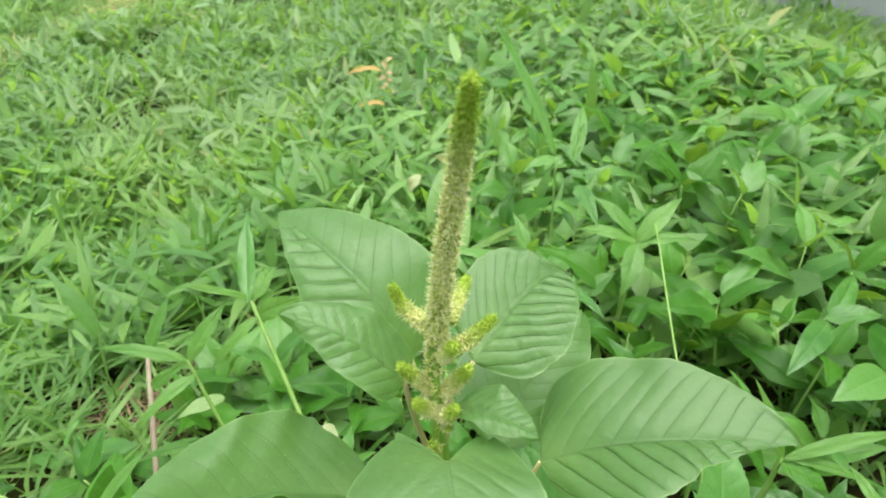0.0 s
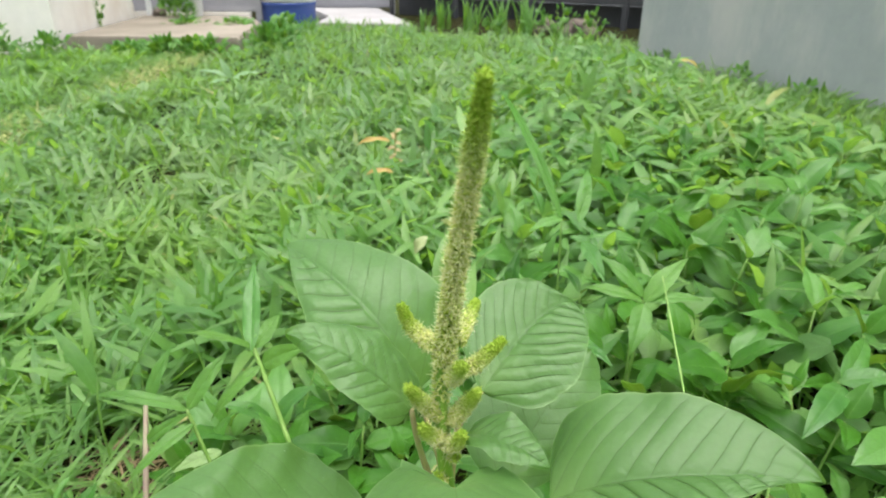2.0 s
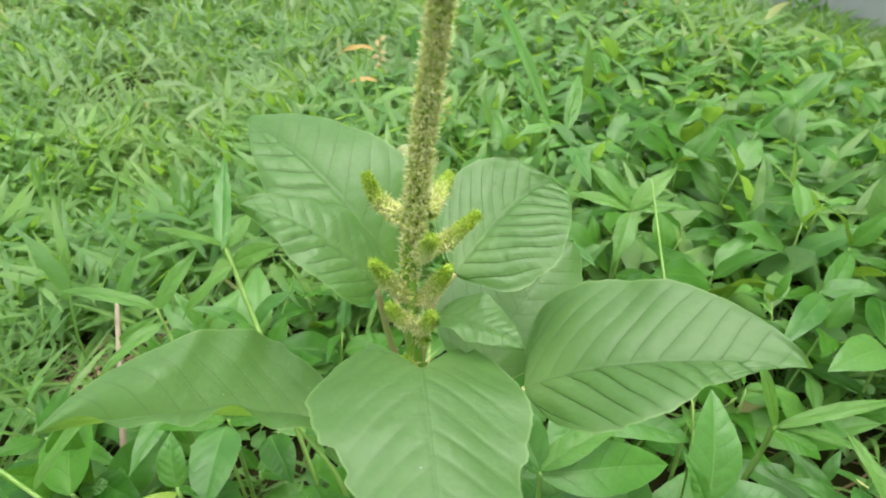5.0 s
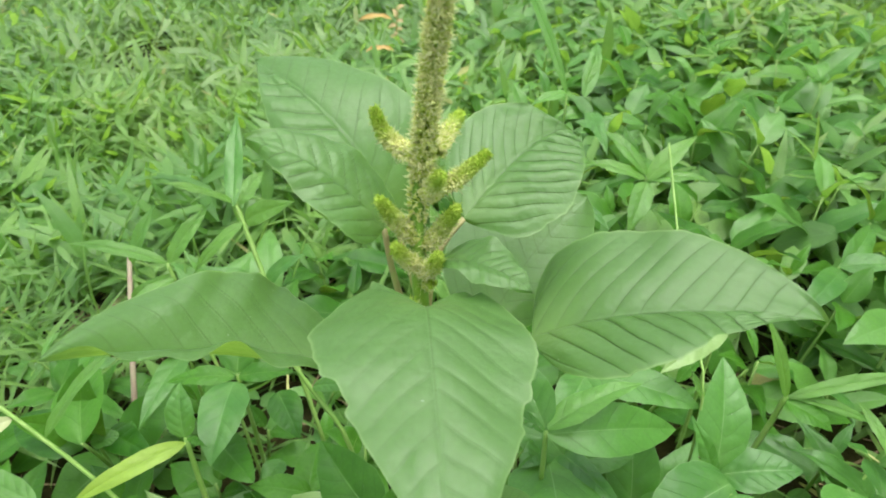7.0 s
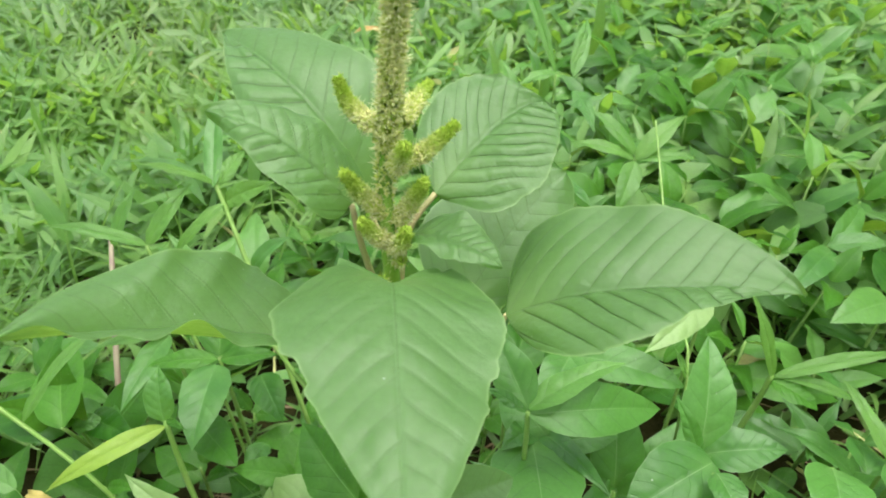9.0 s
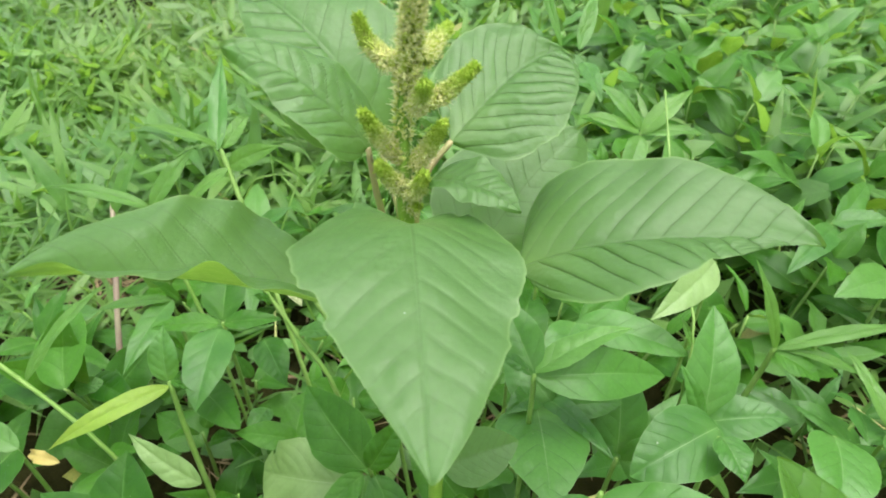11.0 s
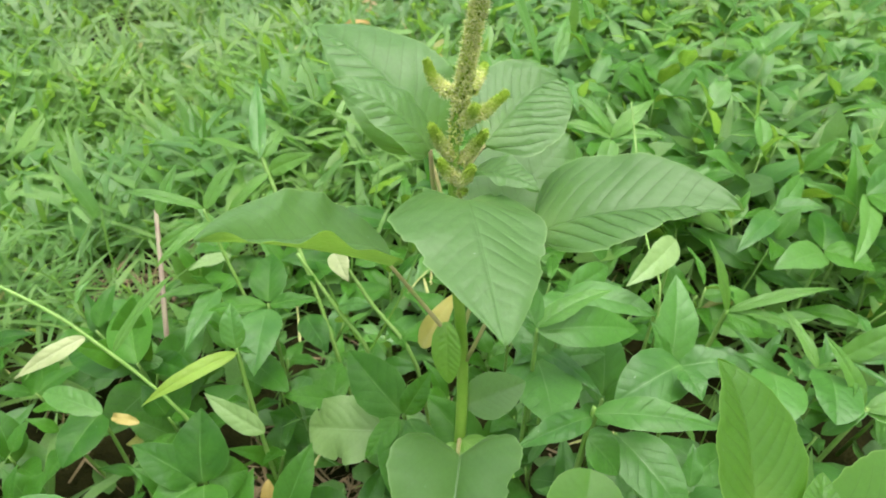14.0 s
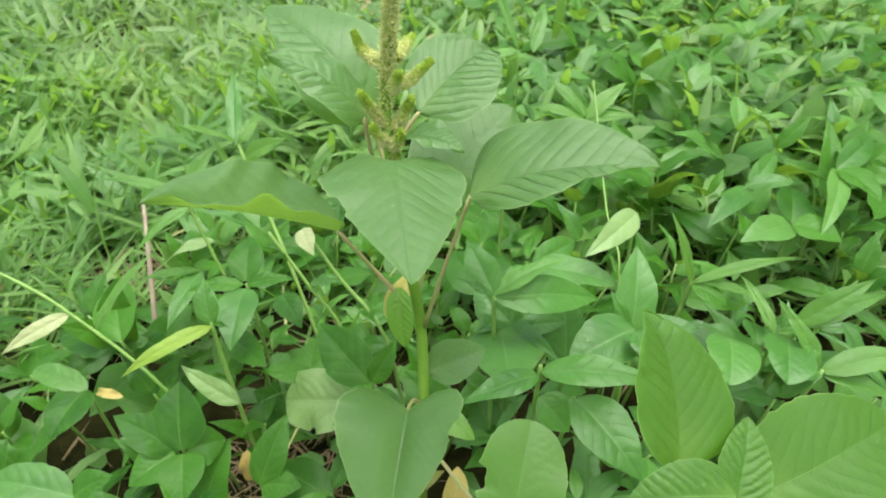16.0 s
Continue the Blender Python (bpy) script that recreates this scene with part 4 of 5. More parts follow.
weed("weed with twin long leaves on a pale stem", [([(0.080, 0.277, 0.250), (0.083, 0.280, 0.20), (0.090, 0.295, 0.02)], 0.0017)], [
    ((0.081, 0.276, 0.249), (0.172, 0.310, 0.222), 0.032, (0, -0.55, 0.8), dict(LANCE, arch=0.9)),
    ((0.081, 0.278, 0.251), (0.140, 0.303, 0.268), 0.020, (0.1, 0.1, 1.0), dict(LANCE, arch=0.7, mat=M_WEED)),
    ((0.079, 0.277, 0.250), (0.050, 0.285, 0.262), 0.008, UP, LANCE),
    ((0.080, 0.280, 0.250), (0.060, 0.320, 0.272), 0.026, FACE, {})])
weed("bushy weed with broad pointed bright leaves", [([(-0.172, 0.238, 0.118), (-0.17, 0.245, 0.06), (-0.168, 0.25, -0.01)], 0.002)], [
    ((-0.172, 0.235, 0.118), (-0.178, 0.275, 0.158), 0.046, FACE, {}),
    ((-0.168, 0.237, 0.118), (-0.140, 0.250, 0.115), 0.034, FACE, {}),
    ((-0.176, 0.235, 0.118), (-0.226, 0.248, 0.145), 0.030, UP, {}),
    ((-0.170, 0.232, 0.118), (-0.160, 0.195, 0.105), 0.038, UP, {}),
    ((-0.176, 0.232, 0.118), (-0.205, 0.205, 0.112), 0.034, UP, {})])
weed("small weed with an oblong upright leaf", [([(-0.112, 0.232, 0.078), (-0.11, 0.24, 0.04), (-0.108, 0.245, -0.01)], 0.0015)], [
    ((-0.112, 0.230, 0.080), (-0.092, 0.272, 0.122), 0.030, FACE, {}),
    ((-0.110, 0.230, 0.080), (-0.075, 0.225, 0.085), 0.028, UP, {})])
weed("grass stem with a yellow-green arching blade", [([(-0.149, 0.295, 0.205), (-0.143, 0.290, 0.15), (-0.126, 0.280, 0.03), (-0.122, 0.278, -0.01)], 0.0019)], [
    ((-0.149, 0.293, 0.202), (-0.214, 0.255, 0.180), 0.014, (0, -0.5, 0.8), dict(LANCE, arch=1.0, mat=M_LIME)),
    ((-0.150, 0.295, 0.205), (-0.155, 0.315, 0.235), 0.020, FACE, dict(mat=M_WEED)),
    ((-0.148, 0.295, 0.205), (-0.132, 0.288, 0.205), 0.005, UP, LANCE),
    ((-0.126, 0.260, 0.148), (-0.174, 0.275, 0.176), 0.018, FACE, dict(LANCE, mat=M_PALE))])
weed("long pale grass runner leaning across the weeds", [([(-0.345, 0.315, 0.255), (-0.30, 0.308, 0.232), (-0.264, 0.301, 0.205), (-0.20, 0.287, 0.135), (-0.15, 0.275, 0.01)], 0.0014)], [
    ((-0.268, 0.302, 0.206), (-0.312, 0.270, 0.190), 0.014, FACE, dict(LANCE, mat=M_CREAM, arch=0.9)),
    ((-0.25, 0.30, 0.19), (-0.205, 0.35, 0.24), 0.010, UP, dict(LANCE, mat=M_BLADE)),
    ((-0.345, 0.315, 0.255), (-0.40, 0.33, 0.262), 0.022, UP, dict(mat=M_BLADE))])
weed("thin purplish creeping stem with grass blades", [([(-0.293, 0.52, 0.19), (-0.282, 0.48, 0.15), (-0.268, 0.42, 0.07), (-0.262, 0.40, -0.02)], 0.0026)], [
    ((-0.29, 0.515, 0.185), (-0.27, 0.55, 0.235), 0.014, FACE, dict(LANCE, mat=M_BLADE)),
    ((-0.285, 0.49, 0.16), (-0.24, 0.50, 0.19), 0.012, FACE, dict(LANCE, mat=M_BLADE))], stem_mat=M_STEM_PURPLE)
weed("grass shoot with one upright and two level blades", [([(-0.158, 0.462, 0.288), (-0.150, 0.455, 0.272), (-0.10, 0.40, 0.16), (-0.06, 0.37, 0.01)], 0.0019)], [
    ((-0.158, 0.458, 0.288), (-0.172, 0.535, 0.338), 0.016, FACE, dict(LANCE, mat=M_WEED_SAGE, arch=0.2, veins=0.0)),
    ((-0.157, 0.462, 0.288), (-0.214, 0.445, 0.312), 0.008, UP, dict(LANCE, mat=M_BLADE)),
    ((-0.155, 0.462, 0.288), (-0.140, 0.49, 0.305), 0.014, FACE, dict(mat=M_BLADE)),
    ((-0.150, 0.455, 0.275), (-0.19, 0.43, 0.235), 0.012, UP, dict(LANCE, mat=M_BLADE)),
    ((-0.15, 0.458, 0.275), (-0.105, 0.45, 0.30), 0.018, FACE, dict(LANCE, mat=M_BLADE))])
weed("grass shoot with level pointed blades", [([(-0.205, 0.425, 0.252), (-0.195, 0.42, 0.22), (-0.16, 0.40, 0.12), (-0.14, 0.39, 0.0)], 0.0015)], [
    ((-0.205, 0.425, 0.252), (-0.280, 0.421, 0.268), 0.012, UP, dict(LANCE, mat=M_BLADE)),
    ((-0.204, 0.425, 0.252), (-0.175, 0.46, 0.29), 0.014, FACE, dict(LANCE, mat=M_BLADE)),
    ((-0.20, 0.422, 0.24), (-0.24, 0.38, 0.215), 0.012, UP, dict(LANCE, mat=M_BLADE))])
weed("taller weed shoot with bright lance-shaped leaves", [([(0.222, 0.636, 0.248), (0.222, 0.64, 0.20), (0.215, 0.65, 0.04)], 0.0018)], [
    ((0.222, 0.632, 0.246), (0.275, 0.665, 0.285), 0.022, UP, dict(LANCE, mat=M_BLADE)),
    ((0.220, 0.634, 0.246), (0.150, 0.640, 0.258), 0.018, UP, dict(LANCE, mat=M_BLADE)),
    ((0.221, 0.632, 0.244), (0.198, 0.585, 0.205), 0.024, FACE, dict(LANCE, mat=M_BLADE)),
    ((0.222, 0.638, 0.248), (0.170, 0.675, 0.285), 0.018, UP, dict(LANCE, mat=M_BLADE)),
    ((0.223, 0.634, 0.246), (0.285, 0.625, 0.252), 0.018, UP, dict(LANCE, mat=M_BLADE))])
weed("grass stem with long blades on both sides", [([(0.281, 0.378, 0.192), (0.279, 0.380, 0.15), (0.27, 0.39, 0.03)], 0.0022)], [
    ((0.281, 0.377, 0.190), (0.255, 0.405, 0.255), 0.010, FACE, dict(LANCE, mat=M_BLADE)),
    ((0.282, 0.377, 0.190), (0.385, 0.385, 0.215), 0.012, UP, dict(LANCE, mat=M_BLADE)),
    ((0.282, 0.376, 0.188), (0.310, 0.355, 0.180), 0.022, UP, {}),
    ((0.283, 0.378, 0.192), (0.36, 0.36, 0.175), 0.009, UP, dict(LANCE, mat=M_BLADE))])
weed("grass stem with folded bright blades", [([(0.350, 0.262, 0.190), (0.345, 0.27, 0.12), (0.34, 0.28, 0.02)], 0.002)], [
    ((0.350, 0.262, 0.188), (0.425, 0.268, 0.205), 0.022, UP, dict(LANCE, mat=M_BLADE)),
    ((0.350, 0.262, 0.186), (0.41, 0.245, 0.172), 0.016, UP, dict(LANCE, mat=M_BLADE)),
    ((0.348, 0.264, 0.19), (0.315, 0.30, 0.235), 0.014, FACE, dict(LANCE, mat=M_BLADE)),
    ((0.348, 0.262, 0.188), (0.300, 0.262, 0.190), 0.020, UP, {})])
weed("grass stem with two broad bright upright blades", [([(0.345, 0.302, 0.205), (0.346, 0.310, 0.12), (0.350, 0.320, 0.02)], 0.0018)], [
    ((0.341, 0.300, 0.207), (0.395, 0.305, 0.252), 0.020, (-0.2, -0.7, 0.7), dict(LANCE, mat=M_BLADE, arch=0.5)),
    ((0.346, 0.302, 0.200), (0.430, 0.325, 0.220), 0.018, UP, dict(LANCE, mat=M_BLADE))])
weed("weed with a heart-shaped green leaf", [([(-0.271, 0.290, 0.130), (-0.267, 0.296, 0.065), (-0.265, 0.300, 0.000)], 0.0016)], [
    ((-0.271, 0.290, 0.130), (-0.284, 0.245, 0.118), 0.037, UP, dict(a=0.5, b=0.85)),
    ((-0.269, 0.290, 0.131), (-0.323, 0.307, 0.136), 0.021, UP, dict(a=0.5, b=0.6, mat=M_WEED))])
weed("weed with a broad pale oval leaf", [([(-0.248, 0.200, 0.106), (-0.244, 0.206, 0.053), (-0.242, 0.210, 0.000)], 0.0016)], [
    ((-0.248, 0.200, 0.106), (-0.312, 0.208, 0.115), 0.036, UP, dict(a=0.5, b=0.6, mat=M_WEED)),
    ((-0.247, 0.200, 0.107), (-0.216, 0.209, 0.121), 0.027, UP, {})])
weed("low weed with small rounded leaves", [([(-0.079, 0.323, 0.115), (-0.075, 0.329, 0.058), (-0.073, 0.333, 0.000)], 0.0016)], [
    ((-0.079, 0.323, 0.115), (-0.125, 0.319, 0.125), 0.022, UP, {}),
    ((-0.082, 0.323, 0.114), (-0.081, 0.365, 0.123), 0.027, FACE, dict(a=0.5, b=0.8)),
    ((-0.109, 0.350, 0.118), (-0.115, 0.325, 0.117), 0.018, UP, dict(a=0.5, b=0.6, mat=M_WEED)),
    ((-0.164, 0.359, 0.128), (-0.118, 0.314, 0.136), 0.030, UP, dict(a=0.5, b=0.75))])
weed("low dark green narrow-leaved weed", [([(0.094, 0.313, 0.195), (0.098, 0.319, 0.098), (0.100, 0.323, 0.000)], 0.0016)], [
    ((0.094, 0.313, 0.195), (0.134, 0.256, 0.202), 0.016, UP, LANCE),
    ((0.093, 0.313, 0.195), (0.068, 0.284, 0.206), 0.019, UP, {})])
weed("weed with rounded veined leaves", [([(0.281, 0.287, 0.200), (0.285, 0.293, 0.100), (0.287, 0.297, 0.000)], 0.0016)], [
    ((0.281, 0.287, 0.200), (0.262, 0.237, 0.198), 0.043, UP, dict(a=0.5, b=0.65)),
    ((0.327, 0.287, 0.202), (0.307, 0.237, 0.199), 0.041, UP, dict(a=0.5, b=0.65)),
    ((0.309, 0.292, 0.190), (0.319, 0.325, 0.186), 0.030, FACE, {})])
weed("grass shoot with folded narrow blades", [([(0.324, 0.297, 0.198), (0.328, 0.303, 0.099), (0.330, 0.307, 0.000)], 0.0016)], [
    ((0.324, 0.297, 0.198), (0.308, 0.349, 0.221), 0.011, FACE, dict(LANCE, mat=M_BLADE)),
    ((0.351, 0.289, 0.205), (0.322, 0.247, 0.197), 0.012, FACE, dict(LANCE, mat=M_BLADE)),
    ((0.324, 0.297, 0.198), (0.351, 0.291, 0.207), 0.007, UP, dict(LANCE, mat=M_BLADE))])
weed("weed with paired green leaves", [([(0.080, 0.381, 0.170), (0.084, 0.387, 0.085), (0.086, 0.391, 0.000)], 0.0016)], [
    ((0.080, 0.381, 0.170), (0.053, 0.438, 0.181), 0.040, FACE, {}),
    ((0.083, 0.383, 0.173), (0.100, 0.439, 0.185), 0.040, FACE, {})])
weed("weed with broad veined leaves", [([(0.181, 0.246, 0.242), (0.185, 0.252, 0.121), (0.187, 0.256, 0.000)], 0.0016)], [
    ((0.188, 0.262, 0.232), (0.133, 0.232, 0.222), 0.042, UP, dict(a=0.5, b=0.8)),
    ((0.182, 0.246, 0.243), (0.187, 0.220, 0.239), 0.020, UP, {})])
weed("weed with a large dark ovate leaf", [([(-0.268, 0.363, 0.119), (-0.264, 0.369, 0.059), (-0.262, 0.373, 0.000)], 0.0016)], [
    ((-0.268, 0.363, 0.119), (-0.258, 0.367, 0.195), 0.039, FACE, dict(a=0.5, b=0.85)),
    ((-0.263, 0.344, 0.127), (-0.335, 0.370, 0.123), 0.037, UP, dict(a=0.5, b=0.85)),
    ((-0.264, 0.353, 0.122), (-0.241, 0.363, 0.120), 0.016, UP, dict(mat=M_WEED))])
weed("weed with a hanging lance-shaped leaf", [([(-0.202, 0.417, 0.166), (-0.198, 0.423, 0.083), (-0.196, 0.427, 0.000)], 0.0016)], [
    ((-0.202, 0.417, 0.166), (-0.215, 0.345, 0.150), 0.021, FACE, dict(LANCE, mat=M_WEED)),
    ((-0.202, 0.417, 0.167), (-0.251, 0.380, 0.179), 0.011, UP, dict(LANCE, mat=M_BLADE)),
    ((-0.202, 0.468, 0.170), (-0.239, 0.443, 0.167), 0.015, UP, dict(mat=M_PALE))])
weed("tall green grass stem with a pale leaf", [([(-0.074, 0.337, 0.272), (-0.045, 0.328, 0.226), (-0.007, 0.306, 0.179), (0.015, 0.300, 0.041)], 0.0016)], [
    ((-0.075, 0.336, 0.271), (-0.061, 0.307, 0.265), 0.016, FACE, dict(mat=M_CREAM)),
    ((-0.031, 0.326, 0.207), (-0.016, 0.306, 0.197), 0.012, UP, {})])
weed("green grass stem with small round leaves", [([(-0.108, 0.353, 0.257), (-0.075, 0.341, 0.207), (-0.046, 0.324, 0.167), (-0.030, 0.320, 0.038)], 0.0016)], [
    ((-0.075, 0.343, 0.209), (-0.045, 0.336, 0.219), 0.012, UP, dict(a=0.5, b=0.6, mat=M_WEED)),
    ((-0.093, 0.347, 0.232), (-0.103, 0.342, 0.242), 0.008, UP, {}),
    ((-0.108, 0.362, 0.182), (-0.084, 0.328, 0.170), 0.025, UP, {})])
weed("pale withering leaf with a brown spot", [([(0.217, 0.387, 0.261), (0.222, 0.393, 0.131), (0.224, 0.397, 0.000)], 0.0016)], [
    ((0.217, 0.387, 0.261), (0.161, 0.333, 0.249), 0.024, FACE, dict(mat=M_PALE))])
weed("thin upright grey-green stalk", [([(0.187, 0.495, 0.345), (0.187, 0.381, 0.268), (0.193, 0.330, 0.230), (0.202, 0.323, 0.040)], 0.0009)], [
    ((0.193, 0.330, 0.230), (0.184, 0.343, 0.247), 0.005, FACE, dict(LANCE, mat=M_BLADE))])
weed("weed with a dark long leaf under the amaranth", [([(0.121, 0.362, 0.217), (0.125, 0.368, 0.109), (0.127, 0.372, 0.000)], 0.0016)], [
    ((0.121, 0.362, 0.217), (0.196, 0.334, 0.218), 0.030, UP, dict(a=0.6, b=0.9)),
    ((0.121, 0.362, 0.217), (0.097, 0.317, 0.204), 0.029, UP, {}),
    ((0.124, 0.363, 0.219), (0.170, 0.407, 0.217), 0.026, FACE, {})])
weed("weed with three bright pointed leaves", [([(0.402, 0.552, 0.201), (0.406, 0.558, 0.101), (0.408, 0.562, 0.000)], 0.0016)], [
    ((0.402, 0.552, 0.201), (0.456, 0.544, 0.210), 0.025, UP, dict(LANCE, mat=M_WEED)),
    ((0.405, 0.550, 0.198), (0.334, 0.482, 0.185), 0.026, UP, dict(mat=M_WEED)),
    ((0.405, 0.552, 0.202), (0.456, 0.610, 0.218), 0.025, FACE, dict(mat=M_WEED))])
weed("weed with broad overlapping leaves", [([(0.416, 0.466, 0.200), (0.420, 0.472, 0.100), (0.422, 0.476, 0.000)], 0.0016)], [
    ((0.416, 0.466, 0.200), (0.347, 0.432, 0.201), 0.035, UP, dict(mat=M_WEED)),
    ((0.417, 0.467, 0.202), (0.458, 0.439, 0.198), 0.036, UP, {}),
    ((0.416, 0.468, 0.203), (0.435, 0.525, 0.216), 0.044, FACE, {})])
weed("weed with drooping leaf pairs", [([(0.489, 0.535, 0.233), (0.493, 0.541, 0.117), (0.495, 0.545, 0.000)], 0.0016)], [
    ((0.489, 0.535, 0.233), (0.434, 0.442, 0.202), 0.028, FACE, dict(LANCE, mat=M_WEED)),
    ((0.492, 0.535, 0.234), (0.512, 0.479, 0.223), 0.035, UP, {}),
    ((0.489, 0.536, 0.234), (0.554, 0.593, 0.250), 0.030, FACE, dict(mat=M_WEED))])
weed("green shoot with narrow blades among the weeds", [([(0.154, 0.806, 0.276), (0.158, 0.812, 0.138), (0.160, 0.816, 0.000)], 0.0016)], [
    ((0.154, 0.806, 0.276), (0.077, 1.026, 0.409), 0.014, FACE, dict(LANCE, mat=M_WEED_DEEP_SHADE, veins=0.0)),
    ((0.167, 0.758, 0.290), (0.188, 0.834, 0.338), 0.019, FACE, dict(LANCE, mat=M_WEED)),
    ((0.149, 0.778, 0.286), (0.103, 0.751, 0.278), 0.016, UP, dict(LANCE, mat=M_WEED))])
weed("blue-green blade arching over the weeds", [([(0.097, 0.419, 0.332), (0.101, 0.425, 0.166), (0.103, 0.429, 0.000)], 0.0016)], [
    ((0.097, 0.419, 0.332), (0.123, 0.381, 0.328), 0.010, UP, dict(LANCE, mat=M_WEED)),
    ((0.144, 0.616, 0.323), (0.156, 0.557, 0.305), 0.016, FACE, dict(LANCE, mat=M_WEED)),
    ((0.148, 0.670, 0.333), (0.165, 0.710, 0.358), 0.012, FACE, dict(LANCE, mat=M_BLADE))])

# fading leaves lying in the canopy
for base, tip, width, kind in (((-0.004, 0.298, 0.208), (0.023, 0.318, 0.250), 0.017, "golden yellow leaf beside the amaranth stem"),
                               ((-0.234, 0.280, 0.132), (-0.262, 0.290, 0.126), 0.009, "curled orange-edged dying leaf on low weeds"),
                               ((-0.131, 1.416, 0.150), (-0.195, 1.412, 0.144), 0.014, "orange withered leaf among grass"),
                               ((-0.165, 1.699, 0.150), (-0.256, 1.693, 0.140), 0.016, "orange withered leaf among grass"),
                               ((0.916, 2.727, 0.240), (1.004, 2.713, 0.208), 0.020, "pale yellow leaf near the wall"),
                               ((-0.030, 0.900, 0.208), (-0.048, 0.893, 0.182), 0.017, "pale cream dying leaf on the weed bed"),
                               ((0.600, 2.283, 0.185), (0.665, 2.290, 0.165), 0.020, "orange withered leaf on the weed bed"),
                               ((0.690, 2.385, 0.200), (0.712, 2.395, 0.165), 0.018, "orange withered leaf on the weed bed"),
                               ((0.800, 2.340, 0.185), (0.860, 2.345, 0.180), 0.018, "orange withered leaf on the weed bed"),
                               ((0.965, 2.590, 0.200), (0.975, 2.595, 0.150), 0.026, "pale cream dying leaf on the weed bed"),
                               ((0.790, 1.795, 0.200), (0.815, 1.800, 0.165), 0.016, "pale cream dying leaf on the weed bed"),
                               ((0.675, 1.690, 0.190), (0.715, 1.700, 0.170), 0.014, "pale cream dying leaf on the weed bed"),
                               ((0.552, 2.046, 0.205), (0.595, 2.037, 0.185), 0.016, "yellowed leaf among the weeds"),
                               ((0.0530, 0.1936, 0.155), (0.0503, 0.176, 0.105), 0.020, "brown hanging dead leaf near the soil"),
                               ((0.01, 1.25, 0.12), (0.04, 1.27, 0.13), 0.016, "orange withered leaf among grass"),
                               ((-0.49, 1.00, -0.03), (-0.48, 1.06, 0.0), 0.04, "pinkish dried leaf among grass"),
                               ((-0.130, 0.262, 0.085), (-0.128, 0.252, 0.055), 0.012, "pale dying leaf near the soil")):
    L = (Vector(tip) - Vector(base)).length
    ob = part("fallen_leaf", leaf_mesh(L, width, M_CREAM if "cream" in kind else M_GOLD if "golden" in kind else M_YELLOW, a=0.6, b=0.9, arch=1.3, fold=0.5, wave=0.003, nu=14, nv=8, seed=int(base[1] * 99)), None, kind,
              leaf_pose(base, tip, (0, -0.5, 0.8)))
    tagged(ob, kind, "leaf")



def dry_sprig(x, y, height, seed):
    """A dead upright flower stalk with withered bits along it."""
    r = random.Random(seed)
    g = ground_z(x, y) + 0.06
    ob = tagged(new("dry_sprig"), "dry brown seed stalk standing in the grass", "dry stalk")
    ob.matrix_basis = Matrix.Translation((x, y, g))
    part("stem", tube("stem", [(0.004, 0.0, height), (0.0, 0.002, height * 0.5), (-0.006, 0.0, -0.07)], [0.0018, 0.0024, 0.0026], M_STRAW, 6), ob)
    for k in range(9):
        z = height * (0.35 + 0.07 * k)
        a = k * 2.4
        tip = Vector((math.cos(a) * 0.014, math.sin(a) * 0.010, z + r.uniform(-0.006, 0.010)))
        part("husk", leaf_mesh(0.022, 0.012, M_HUSK, arch=1.2, fold=0.5, nu=8, nv=4, seed=k), ob, "", leaf_pose((0.001, 0.001, z), tip, (0, -0.6, 0.8)))
    return ob


dry_sprig(-0.150, 1.66, 0.135, 4)
weed("pale sage weed with long lance leaves over the lawn", [([(-0.93, 2.72, 0.150), (-0.93, 2.725, 0.08), (-0.92, 2.73, -0.08)], 0.003)], [
    ((-0.93, 2.72, 0.150), (-1.06, 2.70, 0.185), 0.028, UP, dict(LANCE, mat=M_CREAM_SAGE)),
    ((-0.93, 2.72, 0.150), (-0.80, 2.72, 0.175), 0.026, UP, dict(LANCE, mat=M_CREAM_SAGE)),
    ((-0.93, 2.72, 0.150), (-0.98, 2.74, 0.235), 0.030, FACE, dict(LANCE, mat=M_CREAM_SAGE)),
    ((-0.93, 2.72, 0.145), (-0.86, 2.62, 0.160), 0.026, UP, dict(LANCE, mat=M_CREAM_SAGE)),
    ((-0.93, 2.72, 0.140), (-1.00, 2.62, 0.140), 0.026, UP, dict(LANCE, mat=M_CREAM_SAGE))])

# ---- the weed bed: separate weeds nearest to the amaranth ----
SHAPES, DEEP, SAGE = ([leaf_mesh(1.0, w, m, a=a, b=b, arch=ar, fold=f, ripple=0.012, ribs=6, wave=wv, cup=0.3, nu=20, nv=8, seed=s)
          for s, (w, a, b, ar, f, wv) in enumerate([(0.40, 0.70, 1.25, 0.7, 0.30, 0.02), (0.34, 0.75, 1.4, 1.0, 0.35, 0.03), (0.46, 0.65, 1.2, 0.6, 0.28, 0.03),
                                                    (0.26, 0.75, 1.3, 0.9, 0.35, 0.02), (0.50, 0.60, 1.15, 0.5, 0.24, 0.04), (0.38, 0.7, 1.4, 1.2, 0.30, 0.03)])] for m in (M_WEED, M_WEED_DEEP_SHADE, M_WEED_SAGE))
rng = random.Random(7)


